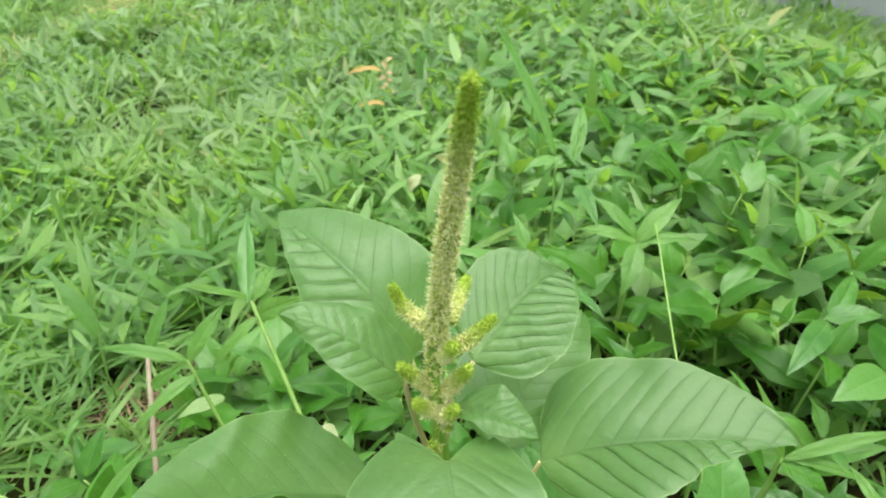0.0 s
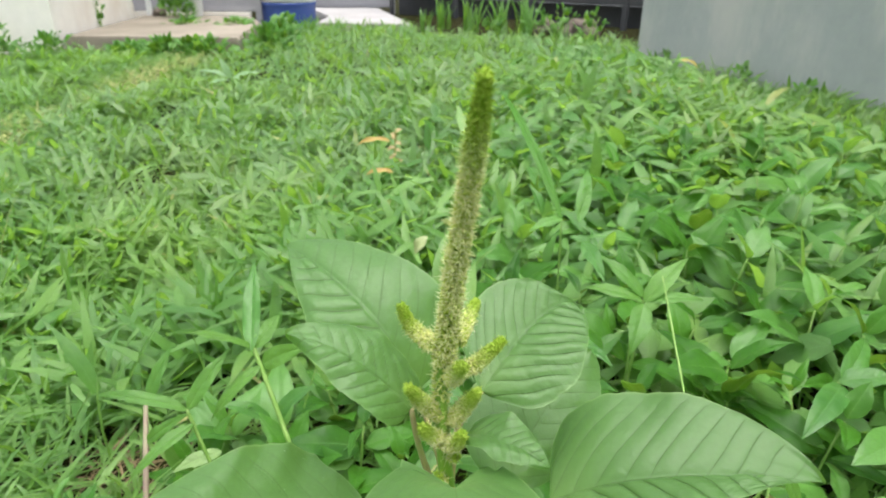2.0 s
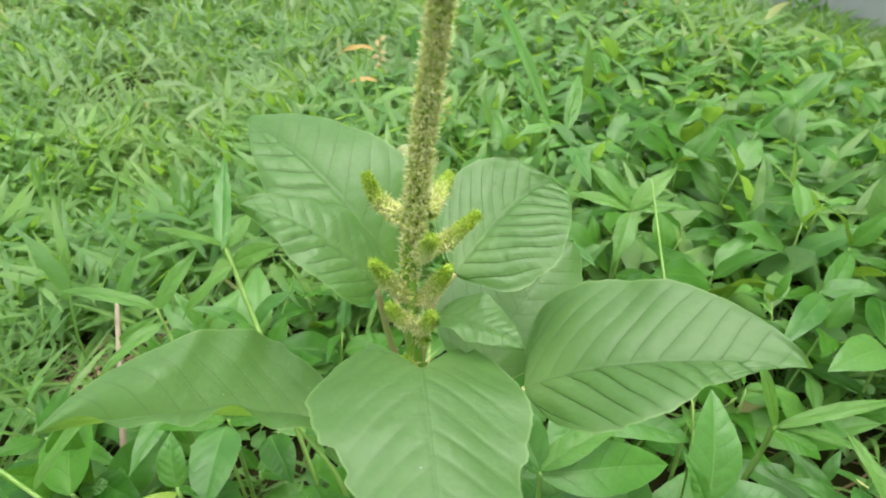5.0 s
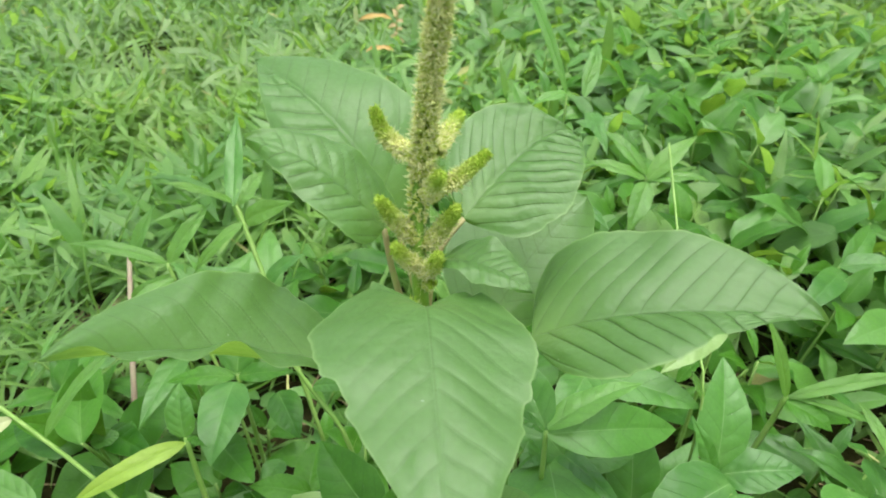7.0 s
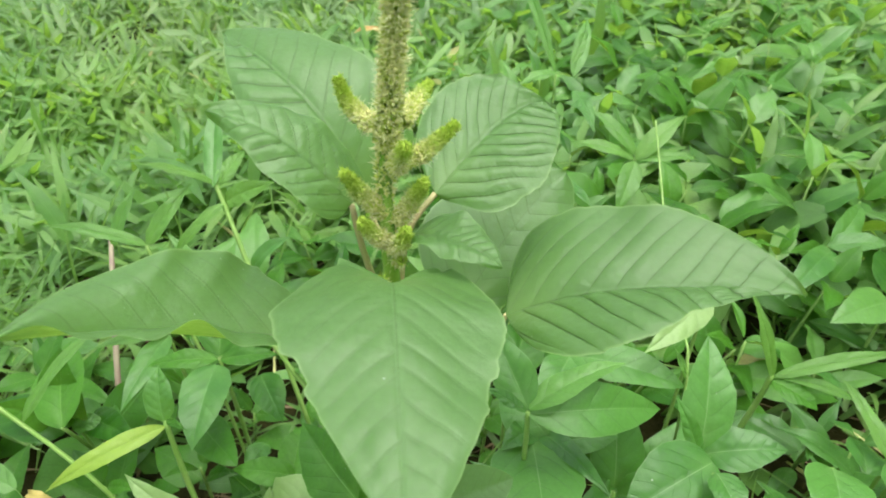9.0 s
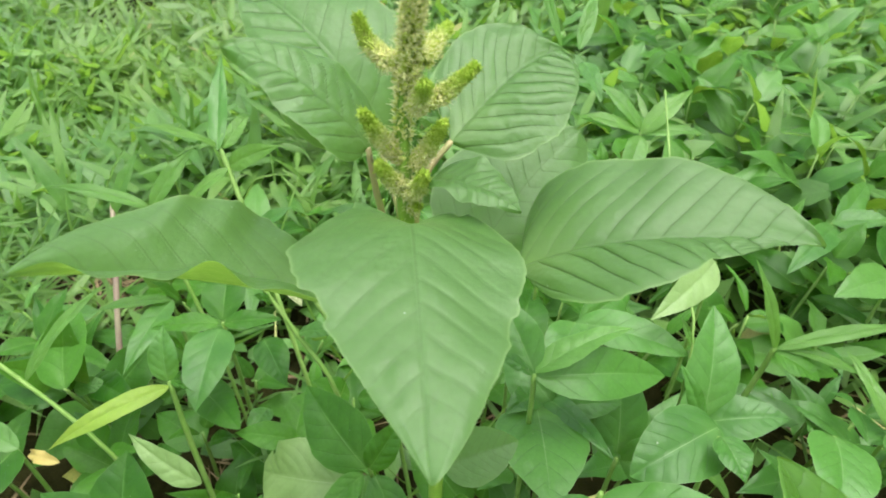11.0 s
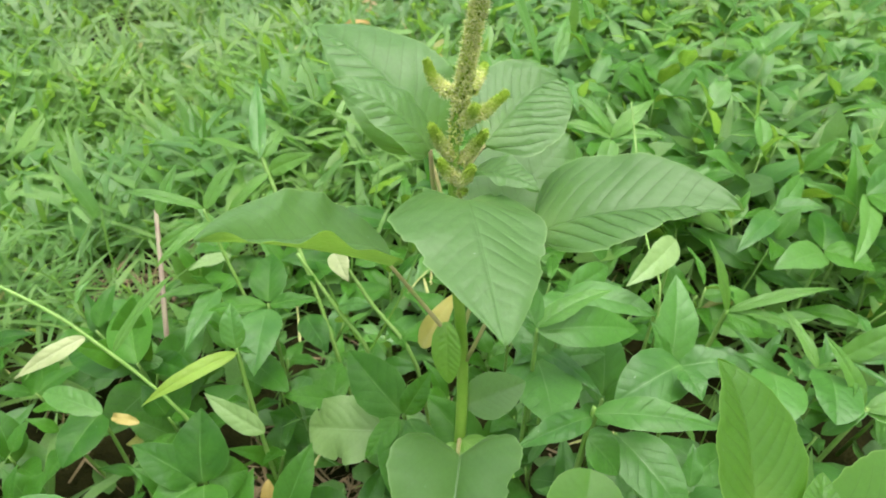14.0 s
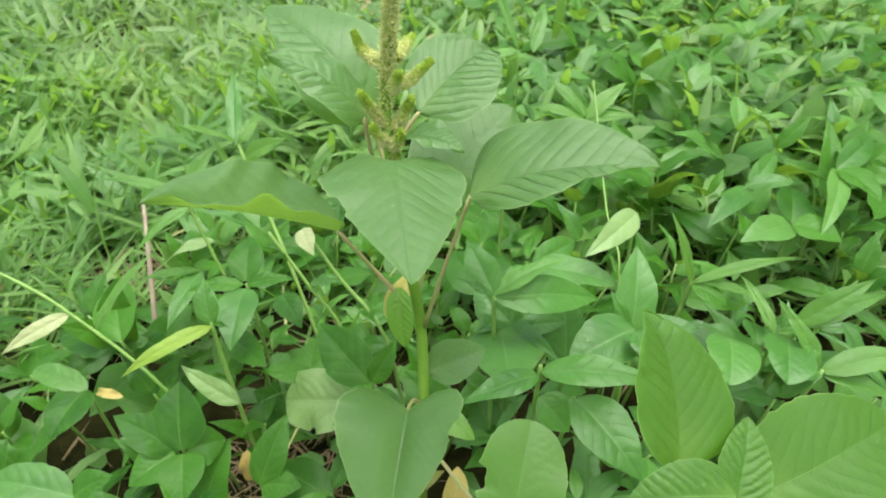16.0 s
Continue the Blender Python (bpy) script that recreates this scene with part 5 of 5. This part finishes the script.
def broadness(x, y):
    """How far broad-leaved weeds, rather than grass, hold the ground here."""
    b = smooth((x + 0.28 - 0.26 * y) / 0.28) * (1 - 0.75 * smooth((y - 1.5) / 0.9))
    b = max(b, 0.9 * smooth((x + 0.30) / 0.12) * smooth((0.72 - y) / 0.18))
    if y < 0.5:
        b = max(b, smooth((x + 0.42 + 0.2 * smooth((0.45 - y) / 0.1)) / 0.15))
    return b


def canopy(x, y):
    """Height of the weeds' tops over the soil."""
    near = 0.080 + 0.05 * smooth((x - 0.05) / 0.2)
    far = 0.10 + 0.075 * smooth((x + 0.05) / 0.35)
    return near + (far - near) * smooth((y - 0.42) / 0.25)


def bed_weed(x, y, top, size):
    g = ground_z(x, y)
    ob = tagged(new("weed_plant"), "small green broad-leaved weed in the dense bed", "weed", "weeds of the bed")
    lean = Vector((rng.uniform(-0.3, 0.3), rng.uniform(-0.35, 0.15), 1))
    ob.matrix_basis = Matrix.Translation((x, y, g))
    # nearer weeds mostly take the deep green with shade in its colour
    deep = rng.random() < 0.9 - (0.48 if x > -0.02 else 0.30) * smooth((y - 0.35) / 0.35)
    h = top
    head = lean * h
    part("stem", tube("stem", [tuple(head), tuple(head * 0.5 + Vector((0, 0, 0.01 * h))), (0, 0, -0.005)], [0.0011, 0.0017, 0.0021], M_STEM_WEED, 5, 2), ob)
    spin = rng.random() * 6.28
    for k in range(2 if y < 0.45 and x < 0.06 and rng.random() < 0.65 else 3):
        at = head * (1 - 0.26 * k)
        for s in (0, 1):
            az = spin + k * 1.57 + s * math.pi + rng.uniform(-0.35, 0.35)
            el = rng.uniform(-0.05, 0.95) - 0.12 * k
            way = Vector((math.cos(az) * math.cos(el), math.sin(az) * math.cos(el), math.sin(el)))
            up = Vector((-way.x * 0.6 + rng.uniform(-0.35, 0.35), -way.y * 0.6 - 0.30 + rng.uniform(-0.3, 0.3), 1))
            L = size * (0.62, 1.0, 0.9)[k] * rng.uniform(0.8, 1.2)
            wide = L * rng.uniform(0.75, 1.1) * (1.35 if (y < 0.42 and x < 0.08) else 1.0)
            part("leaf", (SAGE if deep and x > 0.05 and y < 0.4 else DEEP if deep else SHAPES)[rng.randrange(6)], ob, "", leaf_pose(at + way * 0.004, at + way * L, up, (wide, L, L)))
    return ob


KEEP = [(0.026, 0.25, 0.065), (0.2, 0.09, 0.06), (-0.085, 0.275, 0.055), (0.045, 0.20, 0.055), (-0.2, 0.31, 0.03), (-0.405, 0.62, 0.07)]
placed = []
tries = 0
while len(placed) < 420 and tries < 30000:
    tries += 1
    y = 0.10 + 1.45 * rng.random() ** 1.15
    half = 0.30 + 0.80 * y
    x = rng.uniform(-half, half)
    if rng.random() > broadness(x, y) or (y < 0.42 and rng.random() < 0.1):
        continue
    if any((x - a) ** 2 + (y - b) ** 2 < r * r for a, b, r in KEEP):
        continue
    gap = 0.040 + 0.036 * y
    if any((x - a) ** 2 + (y - b) ** 2 < gap * gap for a, b in placed):
        continue
    placed.append((x, y))
    bed_weed(x, y, canopy(x, y) * rng.uniform(0.8, 1.12), rng.uniform(0.046, 0.074) * (1 + 0.65 * smooth((y - 0.4) / 0.3)))

# ---- low growth and grass, uncountable ----
gen = np.random.default_rng(5)


def inside(x, y):
    """Whether a place lies on the yard's side of the grey wall."""
    return x < 1.19 + 0.357 * (4.46 - y) or y > 4.6


def fields(n, x0, x1, y0, y1, keep):
    """Places of growth over a stretch of ground, thinned by keep(x, y)."""
    xs, ys = gen.uniform(x0, x1, n), gen.uniform(y0, y1, n)
    ok = np.array([inside(x, y) and gen.random() < keep(x, y) for x, y in zip(xs, ys)])
    xs, ys = xs[ok], ys[ok]
    return xs, ys, np.array([ground_z(x, y) for x, y in zip(xs, ys)])


def low_leaves(n, x0, x1, y0, y1, keep, lmin, lmax, ratio, height, mat, name, label, flat=0.5, rows=(0.0, 0.3, 0.65, 1.0)):
    xs, ys, zs = fields(n, x0, x1, y0, y1, keep)
    n = len(xs)
    az = gen.uniform(0, 2 * math.pi, n)
    el = gen.normal(0.25, flat, n)
    way = np.stack([np.cos(az) * np.cos(el), np.sin(az) * np.cos(el), np.sin(el)], 1)
    up = np.stack([gen.normal(0, 0.3, n) - 0.6 * way[:, 0], gen.normal(-0.25, 0.3, n) - 0.6 * way[:, 1], np.ones(n)], 1)
    L = gen.uniform(lmin, lmax, n)
    tops = np.array([height(x, y) for x, y in zip(xs, ys)])
    base = np.stack([xs, ys, zs + tops * gen.random(n) ** 0.7], 1)
    me = many_leaves(name, base, way, up, L, L * ratio * gen.uniform(0.8, 1.25, n), mat, gen.uniform(0.0, 0.5, n), rows)
    return tagged(new(name, me), label, "weeds", kind="stuff")


low_leaves(12000, -1.3, 1.9, 0.02, 1.9, lambda x, y: broadness(x, y) * (0.06 + 0.94 * max(smooth((y - 0.40) / 0.3), smooth((abs(x) - 0.55) / 0.15))), 0.030, 0.075, 0.40, lambda x, y: canopy(x, y) * (0.5 + 0.35 * smooth((y - 0.35) / 0.3)), M_WEED_LOW, "weed_undergrowth",
           "dense low undergrowth of green weed leaves")
low_leaves(9000, -0.6, 3.2, 1.4, 3.6, lambda x, y: 0.75 * smooth((x + 0.6 - 0.2 * y) / 0.6), 0.045, 0.085, 0.42,
           lambda x, y: 0.18 - 0.16 * smooth((x - 0.75) / 0.4), M_WEED_LOW, "weed_undergrowth", "dense bed of green weeds before the wall")


def grass(n, x0, x1, y0, y1, keep, per, lmin, lmax, ratio, tall, name, label, rows, mat=None):
    """Tillers with blades up their stems, as one mesh."""
    xs, ys, zs = fields(n, x0, x1, y0, y1, keep)
    n = len(xs)
    lean = np.stack([gen.normal(0, 0.35, n), gen.normal(0, 0.35, n), np.ones(n)], 1)
    h = np.array([tall(x, y) for x, y in zip(xs, ys)]) * gen.uniform(0.5, 1.15, n)
    B, D, U, Ls = [], [], [], []
    spin = gen.uniform(0, 6.28, n)
    for k in range(per):
        f = (k + 0.6) / per
        az = spin + k * 2.6 + gen.normal(0, 0.5, n)
        el = gen.normal(0.45, 0.38, n)
        way = np.stack([np.cos(az) * np.cos(el), np.sin(az) * np.cos(el), np.sin(el)], 1)
        B.append(np.stack([xs, ys, zs], 1) + lean * (h * f)[:, None])
        D.append(way)
        U.append(np.stack([gen.normal(0, 0.3, n) - 0.7 * way[:, 0], gen.normal(-0.15, 0.3, n) - 0.7 * way[:, 1], np.ones(n)], 1))
        Ls.append(gen.uniform(lmin, lmax, n))
    B, D, U, Ls = np.concatenate(B), np.concatenate(D), np.concatenate(U), np.concatenate(Ls)
    me = many_leaves(name, B, D, U, Ls, Ls * ratio * gen.uniform(0.75, 1.3, len(Ls)), mat or M_GRASS, gen.uniform(0.0, 0.45, len(Ls)), rows, a=0.4, b=0.9)
    return tagged(new(name, me), label, "grass", kind="stuff")


def lawn(x, y):
    if math.hypot((x + 0.405) / 0.09, (y - 0.62) / 0.06) < 1 or math.hypot(x + 0.10, y - 0.315) < 0.05:
        return 0.03
    near = 1 - 0.45 * smooth((0.95 - y) / 0.3) * smooth((-0.02 - x) / 0.15)
    thin = near * 0.62 + near * 0.38 * smooth(0.5 + 1.6 * noise.noise((x * 4.0, y * 4.0, 2.0)))
    return max(0.24 * smooth((y - 0.35) / 0.2), 1 - broadness(x, y)) * thin


def lawn_height(x, y):
    tall = 0.085 + 0.045 * smooth((x + 0.6) / 0.5) * smooth((y - 0.5) / 0.4) + 0.07 * noise.noise((x * 3, y * 3, 7)) + 0.03 * noise.noise((x * 8, y * 8, 3))
    return max(0.02, tall)


grass(4300, -1.5, 1.4, 0.25, 0.72, lawn, 6, 0.030, 0.085, 0.085, lawn_height, "lawn_grass", "fine green grass between the low weeds", (0.0, 0.3, 0.65, 1.0))
grass(5600, -1.5, 1.4, 0.72, 1.5, lawn, 5, 0.045, 0.110, 0.17, lawn_height, "lawn_grass", "dense bright green grass with short broad blades", (0.0, 0.3, 0.65, 1.0))
def clumps(n, x0, x1, y0, y1):
    """Longer arching blades growing in loose bunches through the lawn."""
    cx, cy = gen.uniform(x0, x1, n), gen.uniform(y0, y1, n)
    ok = np.array([inside(x, y) and gen.random() < 1 - 0.7 * broadness(x, y) for x, y in zip(cx, cy)])
    cx, cy = np.repeat(cx[ok], 14), np.repeat(cy[ok], 14)
    m = len(cx)
    xs, ys = cx + gen.normal(0, 0.025, m), cy + gen.normal(0, 0.025, m)
    zs = np.array([ground_z(x, y) + 0.35 * lawn_height(x, y) for x, y in zip(xs, ys)])
    az, el = gen.uniform(0, 6.28, m), gen.normal(0.75, 0.3, m)
    way = np.stack([np.cos(az) * np.cos(el), np.sin(az) * np.cos(el), np.sin(el)], 1)
    up = np.stack([gen.normal(0, 0.3, m) - 0.7 * way[:, 0], gen.normal(-0.15, 0.3, m) - 0.7 * way[:, 1], np.ones(m)], 1)
    L = gen.uniform(0.06, 0.15, m)
    me = many_leaves("grass_clumps", np.stack([xs, ys, zs], 1), way, up, L, L * gen.uniform(0.10, 0.18, m), M_GRASS, gen.uniform(0.1, 0.6, m),
                     (0.0, 0.25, 0.5, 0.75, 1.0), a=0.3, b=0.8)
    return tagged(new("grass_clumps", me), "loose clumps of longer arching green grass", "grass", kind="stuff")


clumps(480, -1.6, 1.2, 0.75, 3.4)
clumps(90, -2.9, -2.05, 2.0, 4.5)


def trodden(x, y):
    """A faint worn path along the lawn's west side."""
    return 1 - 0.55 * smooth(1.4 - abs(x + 1.72 + 0.08 * noise.noise((y * 2, 0, 1))) / 0.16) * smooth((y - 1.6) / 0.4)


grass(9500, -1.62, 2.2, 1.5, 3.2, lambda x, y: smooth(0.62 + 1.5 * noise.noise((x * 3.5, y * 3.5, 5.0))), 5, 0.050, 0.115, 0.17, lambda x, y: lawn_height(x, y) * (1.1 - 0.75 * smooth((x - 0.8) / 0.4)), "lawn_grass",
      "dense bright green grass with short broad blades", (0.0, 0.3, 0.65, 1.0), M_GRASS_HAZE)
grass(11000, -2.9, -1.56, 1.4, 4.7, trodden, 4, 0.025, 0.060, 0.14, lambda x, y: 0.045 + 0.045 * noise.noise((x * 3, y * 3, 1)), "lawn_grass", "short worn green grass beside the path", (0.0, 0.4, 1.0), M_LAWN)
grass(13000, -5.5, 3.2, 3.2, 8.5, lambda x, y: 0.0 if (-2.9 < x < -1.56 and y < 4.6) or (-3.3 < x < -1.50 - 0.20 * (y - 4.75) and 4.72 < y < 7.8) or (-1.5 < x < -0.4 and y > 6.9) or (x < -0.4 and y > 6.9 - 0.87 * (x + 0.42)) or y > 7.8 or (x < -2.85 and y > 4.65) or (x > -0.4 and y > 5.9 - 0.5 * x) else trodden(x, y), 4,
      0.07, 0.14, 0.12, lambda x, y: 0.07, "lawn_grass", "uneven green grass near the yard walls", (0.0, 0.4, 1.0), M_LAWN)


def straw(n, x0, x1, y0, y1, keep, lmin, lmax, lift, name, label, mat=None):
    """Dead stalks and bits of litter lying on the soil and caught in the grass."""
    xs, ys, zs = fields(n, x0, x1, y0, y1, keep)
    n = len(xs)
    az, el = gen.uniform(0, 6.28, n), gen.normal(0.1, 0.3, n)
    way = np.stack([np.cos(az) * np.cos(el), np.sin(az) * np.cos(el), np.sin(el)], 1)
    up = np.stack([gen.normal(0, 0.3, n), gen.normal(0, 0.3, n), np.ones(n)], 1)
    L = gen.uniform(lmin, lmax, n)
    base = np.stack([xs, ys, zs + 0.003 + lift * gen.random(n)], 1)
    me = many_leaves(name, base, way, up, L, gen.uniform(0.0012, 0.004, n), mat or M_LITTER, gen.uniform(-0.3, 0.3, n), (0.0, 0.4, 1.0), a=0.2, b=0.4)
    return tagged(new(name, me), label, "litter", kind="stuff")


low_leaves(3200, -0.5, 2.6, 1.2, 3.4, lambda x, y: 0.8 * smooth((x + 0.5 - 0.2 * y) / 0.6), 0.07, 0.14, 0.20, lambda x, y: 0.19 - 0.15 * smooth((x - 0.85) / 0.4), M_GRASS,
           "lance_leaves", "long lance-shaped grass leaves among the weeds", 0.45, (0.0, 0.25, 0.5, 0.75, 1.0))


straw(800, -0.9, 0.9, 0.05, 1.2, lambda x, y: 1.0, 0.02, 0.07, 0.012, "leaf_litter", "dry brown stalks and litter on the soil")
straw(900, -1.8, 0.4, 0.3, 2.4, lambda x, y: 0.2 + 0.8 * max(0.0, noise.noise((x * 2.5, y * 2.5, 3))), 0.03, 0.09, 0.10, "dry_straw",
      "pale dry straw caught in the grass", M_STRAW)


# ---- rough growth along the walls ----


straw(9000, -2.02, -1.42, 1.7, 4.6, lambda x, y: 1 - trodden(x, y), 0.04, 0.10, 0.07, "dry_straw", "pale dry straw along the worn path", M_STRAW)
straw(160, -0.49, -0.32, 0.55, 0.69, lambda x, y: 1.0, 0.02, 0.06, 0.02, "dry_straw", "flattened dry brown straw on bare soil")
straw(200, -0.17, -0.03, 0.25, 0.38, lambda x, y: 1.0, 0.015, 0.05, 0.012, "dry_straw", "brown litter on shaded bare soil")


def tall_tuft(x, y, height, count, seed, label, wide=0.09, spread=0.5):
    r = random.Random(seed)
    g = ground_z(x, y)
    ob = tagged(new("grass_tuft"), label, "grass")
    ob.matrix_basis = Matrix.Translation((x, y, g - 0.01))
    for k in range(count):
        az = r.random() * 6.28
        lean = r.uniform(0.1, spread)
        L = height * r.uniform(0.55, 1.1)
        at = Vector((r.uniform(-1, 1), r.uniform(-1, 1), 0)) * height * 0.2
        tip = at + Vector((math.cos(az) * lean * L, math.sin(az) * lean * L, L))
        part("blade", leaf_mesh((tip - at).length, L * wide, M_BLADE, a=0.35, b=0.9, arch=0.7, fold=0.25, nu=8, nv=4, seed=k), ob, "",
             leaf_pose(at, tip, (-math.cos(az) * 0.6, -math.sin(az) * 0.6 - 0.4, 0.7)))
    return ob


for k, (x, y, h, n) in enumerate(((0.62, 6.1, 0.40, 26), (0.42, 6.3, 0.34, 20), (0.15, 6.6, 0.34, 22), (-0.12, 6.9, 0.32, 20), (-0.3, 6.7, 0.22, 20),
                                  (0.85, 5.7, 0.20, 18), (1.05, 5.3, 0.16, 18), (-1.35, 6.2, 0.20, 20), (-1.15, 6.5, 0.20, 20), (-1.50, 5.6, 0.16, 18))):
    tall_tuft(x, y, h, n, 60 + k, "tall bright grass tuft before the dark gate" if x > -0.4 else "rough grass tuft beside the slab", 0.08, 0.55)


def leafy_clump(x, y, z, size, count, seed, label, leaf=0.09):
    """A low bushy weed: short stems with leaves all over an uneven mound."""
    r = random.Random(seed)
    ob = tagged(new("leafy_weed"), label, "weed")
    ob.matrix_basis = Matrix.Translation((x, y, z))
    for k in range(count):
        az, el = r.random() * 6.28, r.uniform(0.05, 1.5)
        at = Vector((math.cos(az) * math.cos(el) * size[0], math.sin(az) * math.cos(el) * size[0], math.sin(el) * size[1])) * r.uniform(0.45, 1.0)
        way = (at.normalized() + Vector((r.uniform(-1, 1), r.uniform(-1, 1), r.uniform(-0.6, 0.6))) * 0.8).normalized()
        L = leaf * r.uniform(0.6, 1.25)
        part("leaf", (DEEP if r.random() < 0.45 else SHAPES)[r.randrange(6)], ob, "", leaf_pose(at, at + way * L, (way.x * 0.2, -0.5, 1), (L * 1.3, L, L)))
    for k in range(3):
        a = k * 2.1 + r.random()
        part("stem", tube("stem", [(math.cos(a) * size[0] * 0.5, math.sin(a) * size[0] * 0.5, size[1] * 0.8), (0, 0, size[1] * 0.3), (0, 0, -0.02)],
                          [0.002, 0.003, 0.004], M_STEM, 5, 2), ob)
    return ob


for k, (x, y, rad, hi, n, label) in enumerate((
        (-3.12, 4.45, 0.22, 0.24, 90, "dark leafy weed at the foot of the white wall"), (-2.82, 4.58, 0.17, 0.17, 60, "dark leafy weed at the foot of the white wall"),
        (-2.99, 5.62, 0.07, 0.40, 26, "climbing weed against the white wall"), (-2.28, 4.62, 0.22, 0.10, 190, "leafy weed along the slab's edge"),
        (-2.04, 4.62, 0.24, 0.12, 210, "leafy weed along the slab's edge"), (-1.76, 4.62, 0.26, 0.14, 230, "leafy weed along the slab's edge"),
        (-1.40, 5.00, 0.24, 0.19, 190, "leafy weed along the slab's edge"), (-1.46, 5.5, 0.20, 0.20, 150, "leafy weed along the slab's edge"), (-1.55, 6.1, 0.20, 0.20, 150, "leafy weed along the slab's edge"), (-2.42, 6.0, 0.17, 0.035, 60, "flat weed growing on the slab"), (-1.98, 6.0, 0.16, 0.035, 60, "flat weed growing on the slab"),
        (-2.80, 6.72, 0.20, 0.26, 220, "bushy weed before the sheet fence"), (0.95, 6.0, 0.16, 0.28, 30, "leafy weed before the dark gate"),
        (1.12, 5.6, 0.16, 0.26, 30, "leafy weed beside the grey wall"), (0.30, 5.9, 0.18, 0.20, 28, "leafy weed before the dark gate"),
        (0.72, 5.8, 0.16, 0.22, 26, "leafy weed before the dark gate"), (1.52, 3.46, 0.05, 0.16, 16, "small weed at the foot of the grey wall"),
        (1.66, 3.10, 0.07, 0.09, 14, "small weed at the foot of the grey wall"), (1.30, 4.10, 0.08, 0.10, 16, "small weed at the foot of the grey wall"))):
    on_slab = 0.11 if (x < -1.72 and y > 5.0 and x > -2.9) else ground_z(x, y)
    leafy_clump(x, y, on_slab, (rad, hi), n, 90 + k, label, 0.05 if rad < 0.1 else 0.065)


def rubble(x, y, size, seed, floor=None):
    bm = bmesh.new()
    bmesh.ops.create_icosphere(bm, subdivisions=3, radius=size)
    for v in bm.verts:
        v.co *= 1 + 0.35 * noise.noise(v.co * 3 / size * 0.5 + Vector((seed, 0, 0)))
        v.co.z *= 0.7
    ob = tagged(bm_part("stone", bm, M_RUBBLE), "brown lump of broken concrete by the wall", "stone")
    ob.matrix_basis = Matrix.Translation((x, y, (ground_z(x, y) if floor is None else floor) + size * 0.4))
    return ob


rubble(0.85, 6.3, 0.13, 1.0)
rubble(1.10, 5.9, 0.16, 5.0)
rubble(-3.04, 6.90, 0.07, 8.0, 0.11)


def culms(n, x0, x1, y0, y1, keep, name, label):
    """Thin bare grass stalks standing and leaning over the blades."""
    xs, ys, zs = fields(n, x0, x1, y0, y1, keep)
    n = len(xs)
    way = np.stack([gen.normal(0, 0.8, n), gen.normal(0, 0.6, n), np.abs(gen.normal(0.8, 0.4, n))], 1)
    up = np.stack([gen.normal(0, 0.5, n), -np.ones(n), gen.normal(0.2, 0.3, n)], 1)
    L = gen.uniform(0.08, 0.22, n)
    me = many_leaves(name, np.stack([xs, ys, zs + 0.01], 1), way, up, L, gen.uniform(0.0018, 0.0040, n), M_GRASS, gen.uniform(0.0, 0.6, n),
                     (0.0, 0.25, 0.5, 0.75, 1.0), a=0.1, b=0.25)
    return tagged(new(name, me), label, "grass", kind="stuff")


culms(1900, -1.5, 0.9, 0.3, 2.9, lambda x, y: 0.35 + 0.65 * (1 - broadness(x, y)), "grass_stalks", "thin pale grass stalks leaning over the lawn")

low_leaves(160, -0.7, 0.8, 0.05, 0.5, lambda x, y: 0.9, 0.018, 0.045, 0.55, lambda x, y: 0.055, M_WEED_LOW, "weed_seedlings",
           "small weed seedlings close to the shaded soil", 0.35)


def outskirts(x, y):
    """The lawn beyond the stretches already grown over."""
    if (-1.5 < x < 1.4 and 0.25 < y < 1.5) or (-2.9 < x < 2.2 and 1.45 <= y < 3.2) or math.hypot(x, y) < 0.35:
        return 0.0
    return 1.0


grass(26000, -5.5, 3.4, -2.5, 3.2, outskirts, 4, 0.06, 0.13, 0.13, lambda x, y: 0.08, "lawn_grass", "rough green grass on the rest of the lawn", (0.0, 0.4, 1.0))
low_leaves(5000, -1.2, 1.9, -1.0, 0.3, lambda x, y: 0.0 if (x * x + y * y < 0.16 or (abs(x) < 0.5 and y > 0.0)) else 0.8, 0.04, 0.085, 0.42, lambda x, y: 0.12,
           M_WEED_LOW, "weed_undergrowth", "dense low undergrowth of green weed leaves")
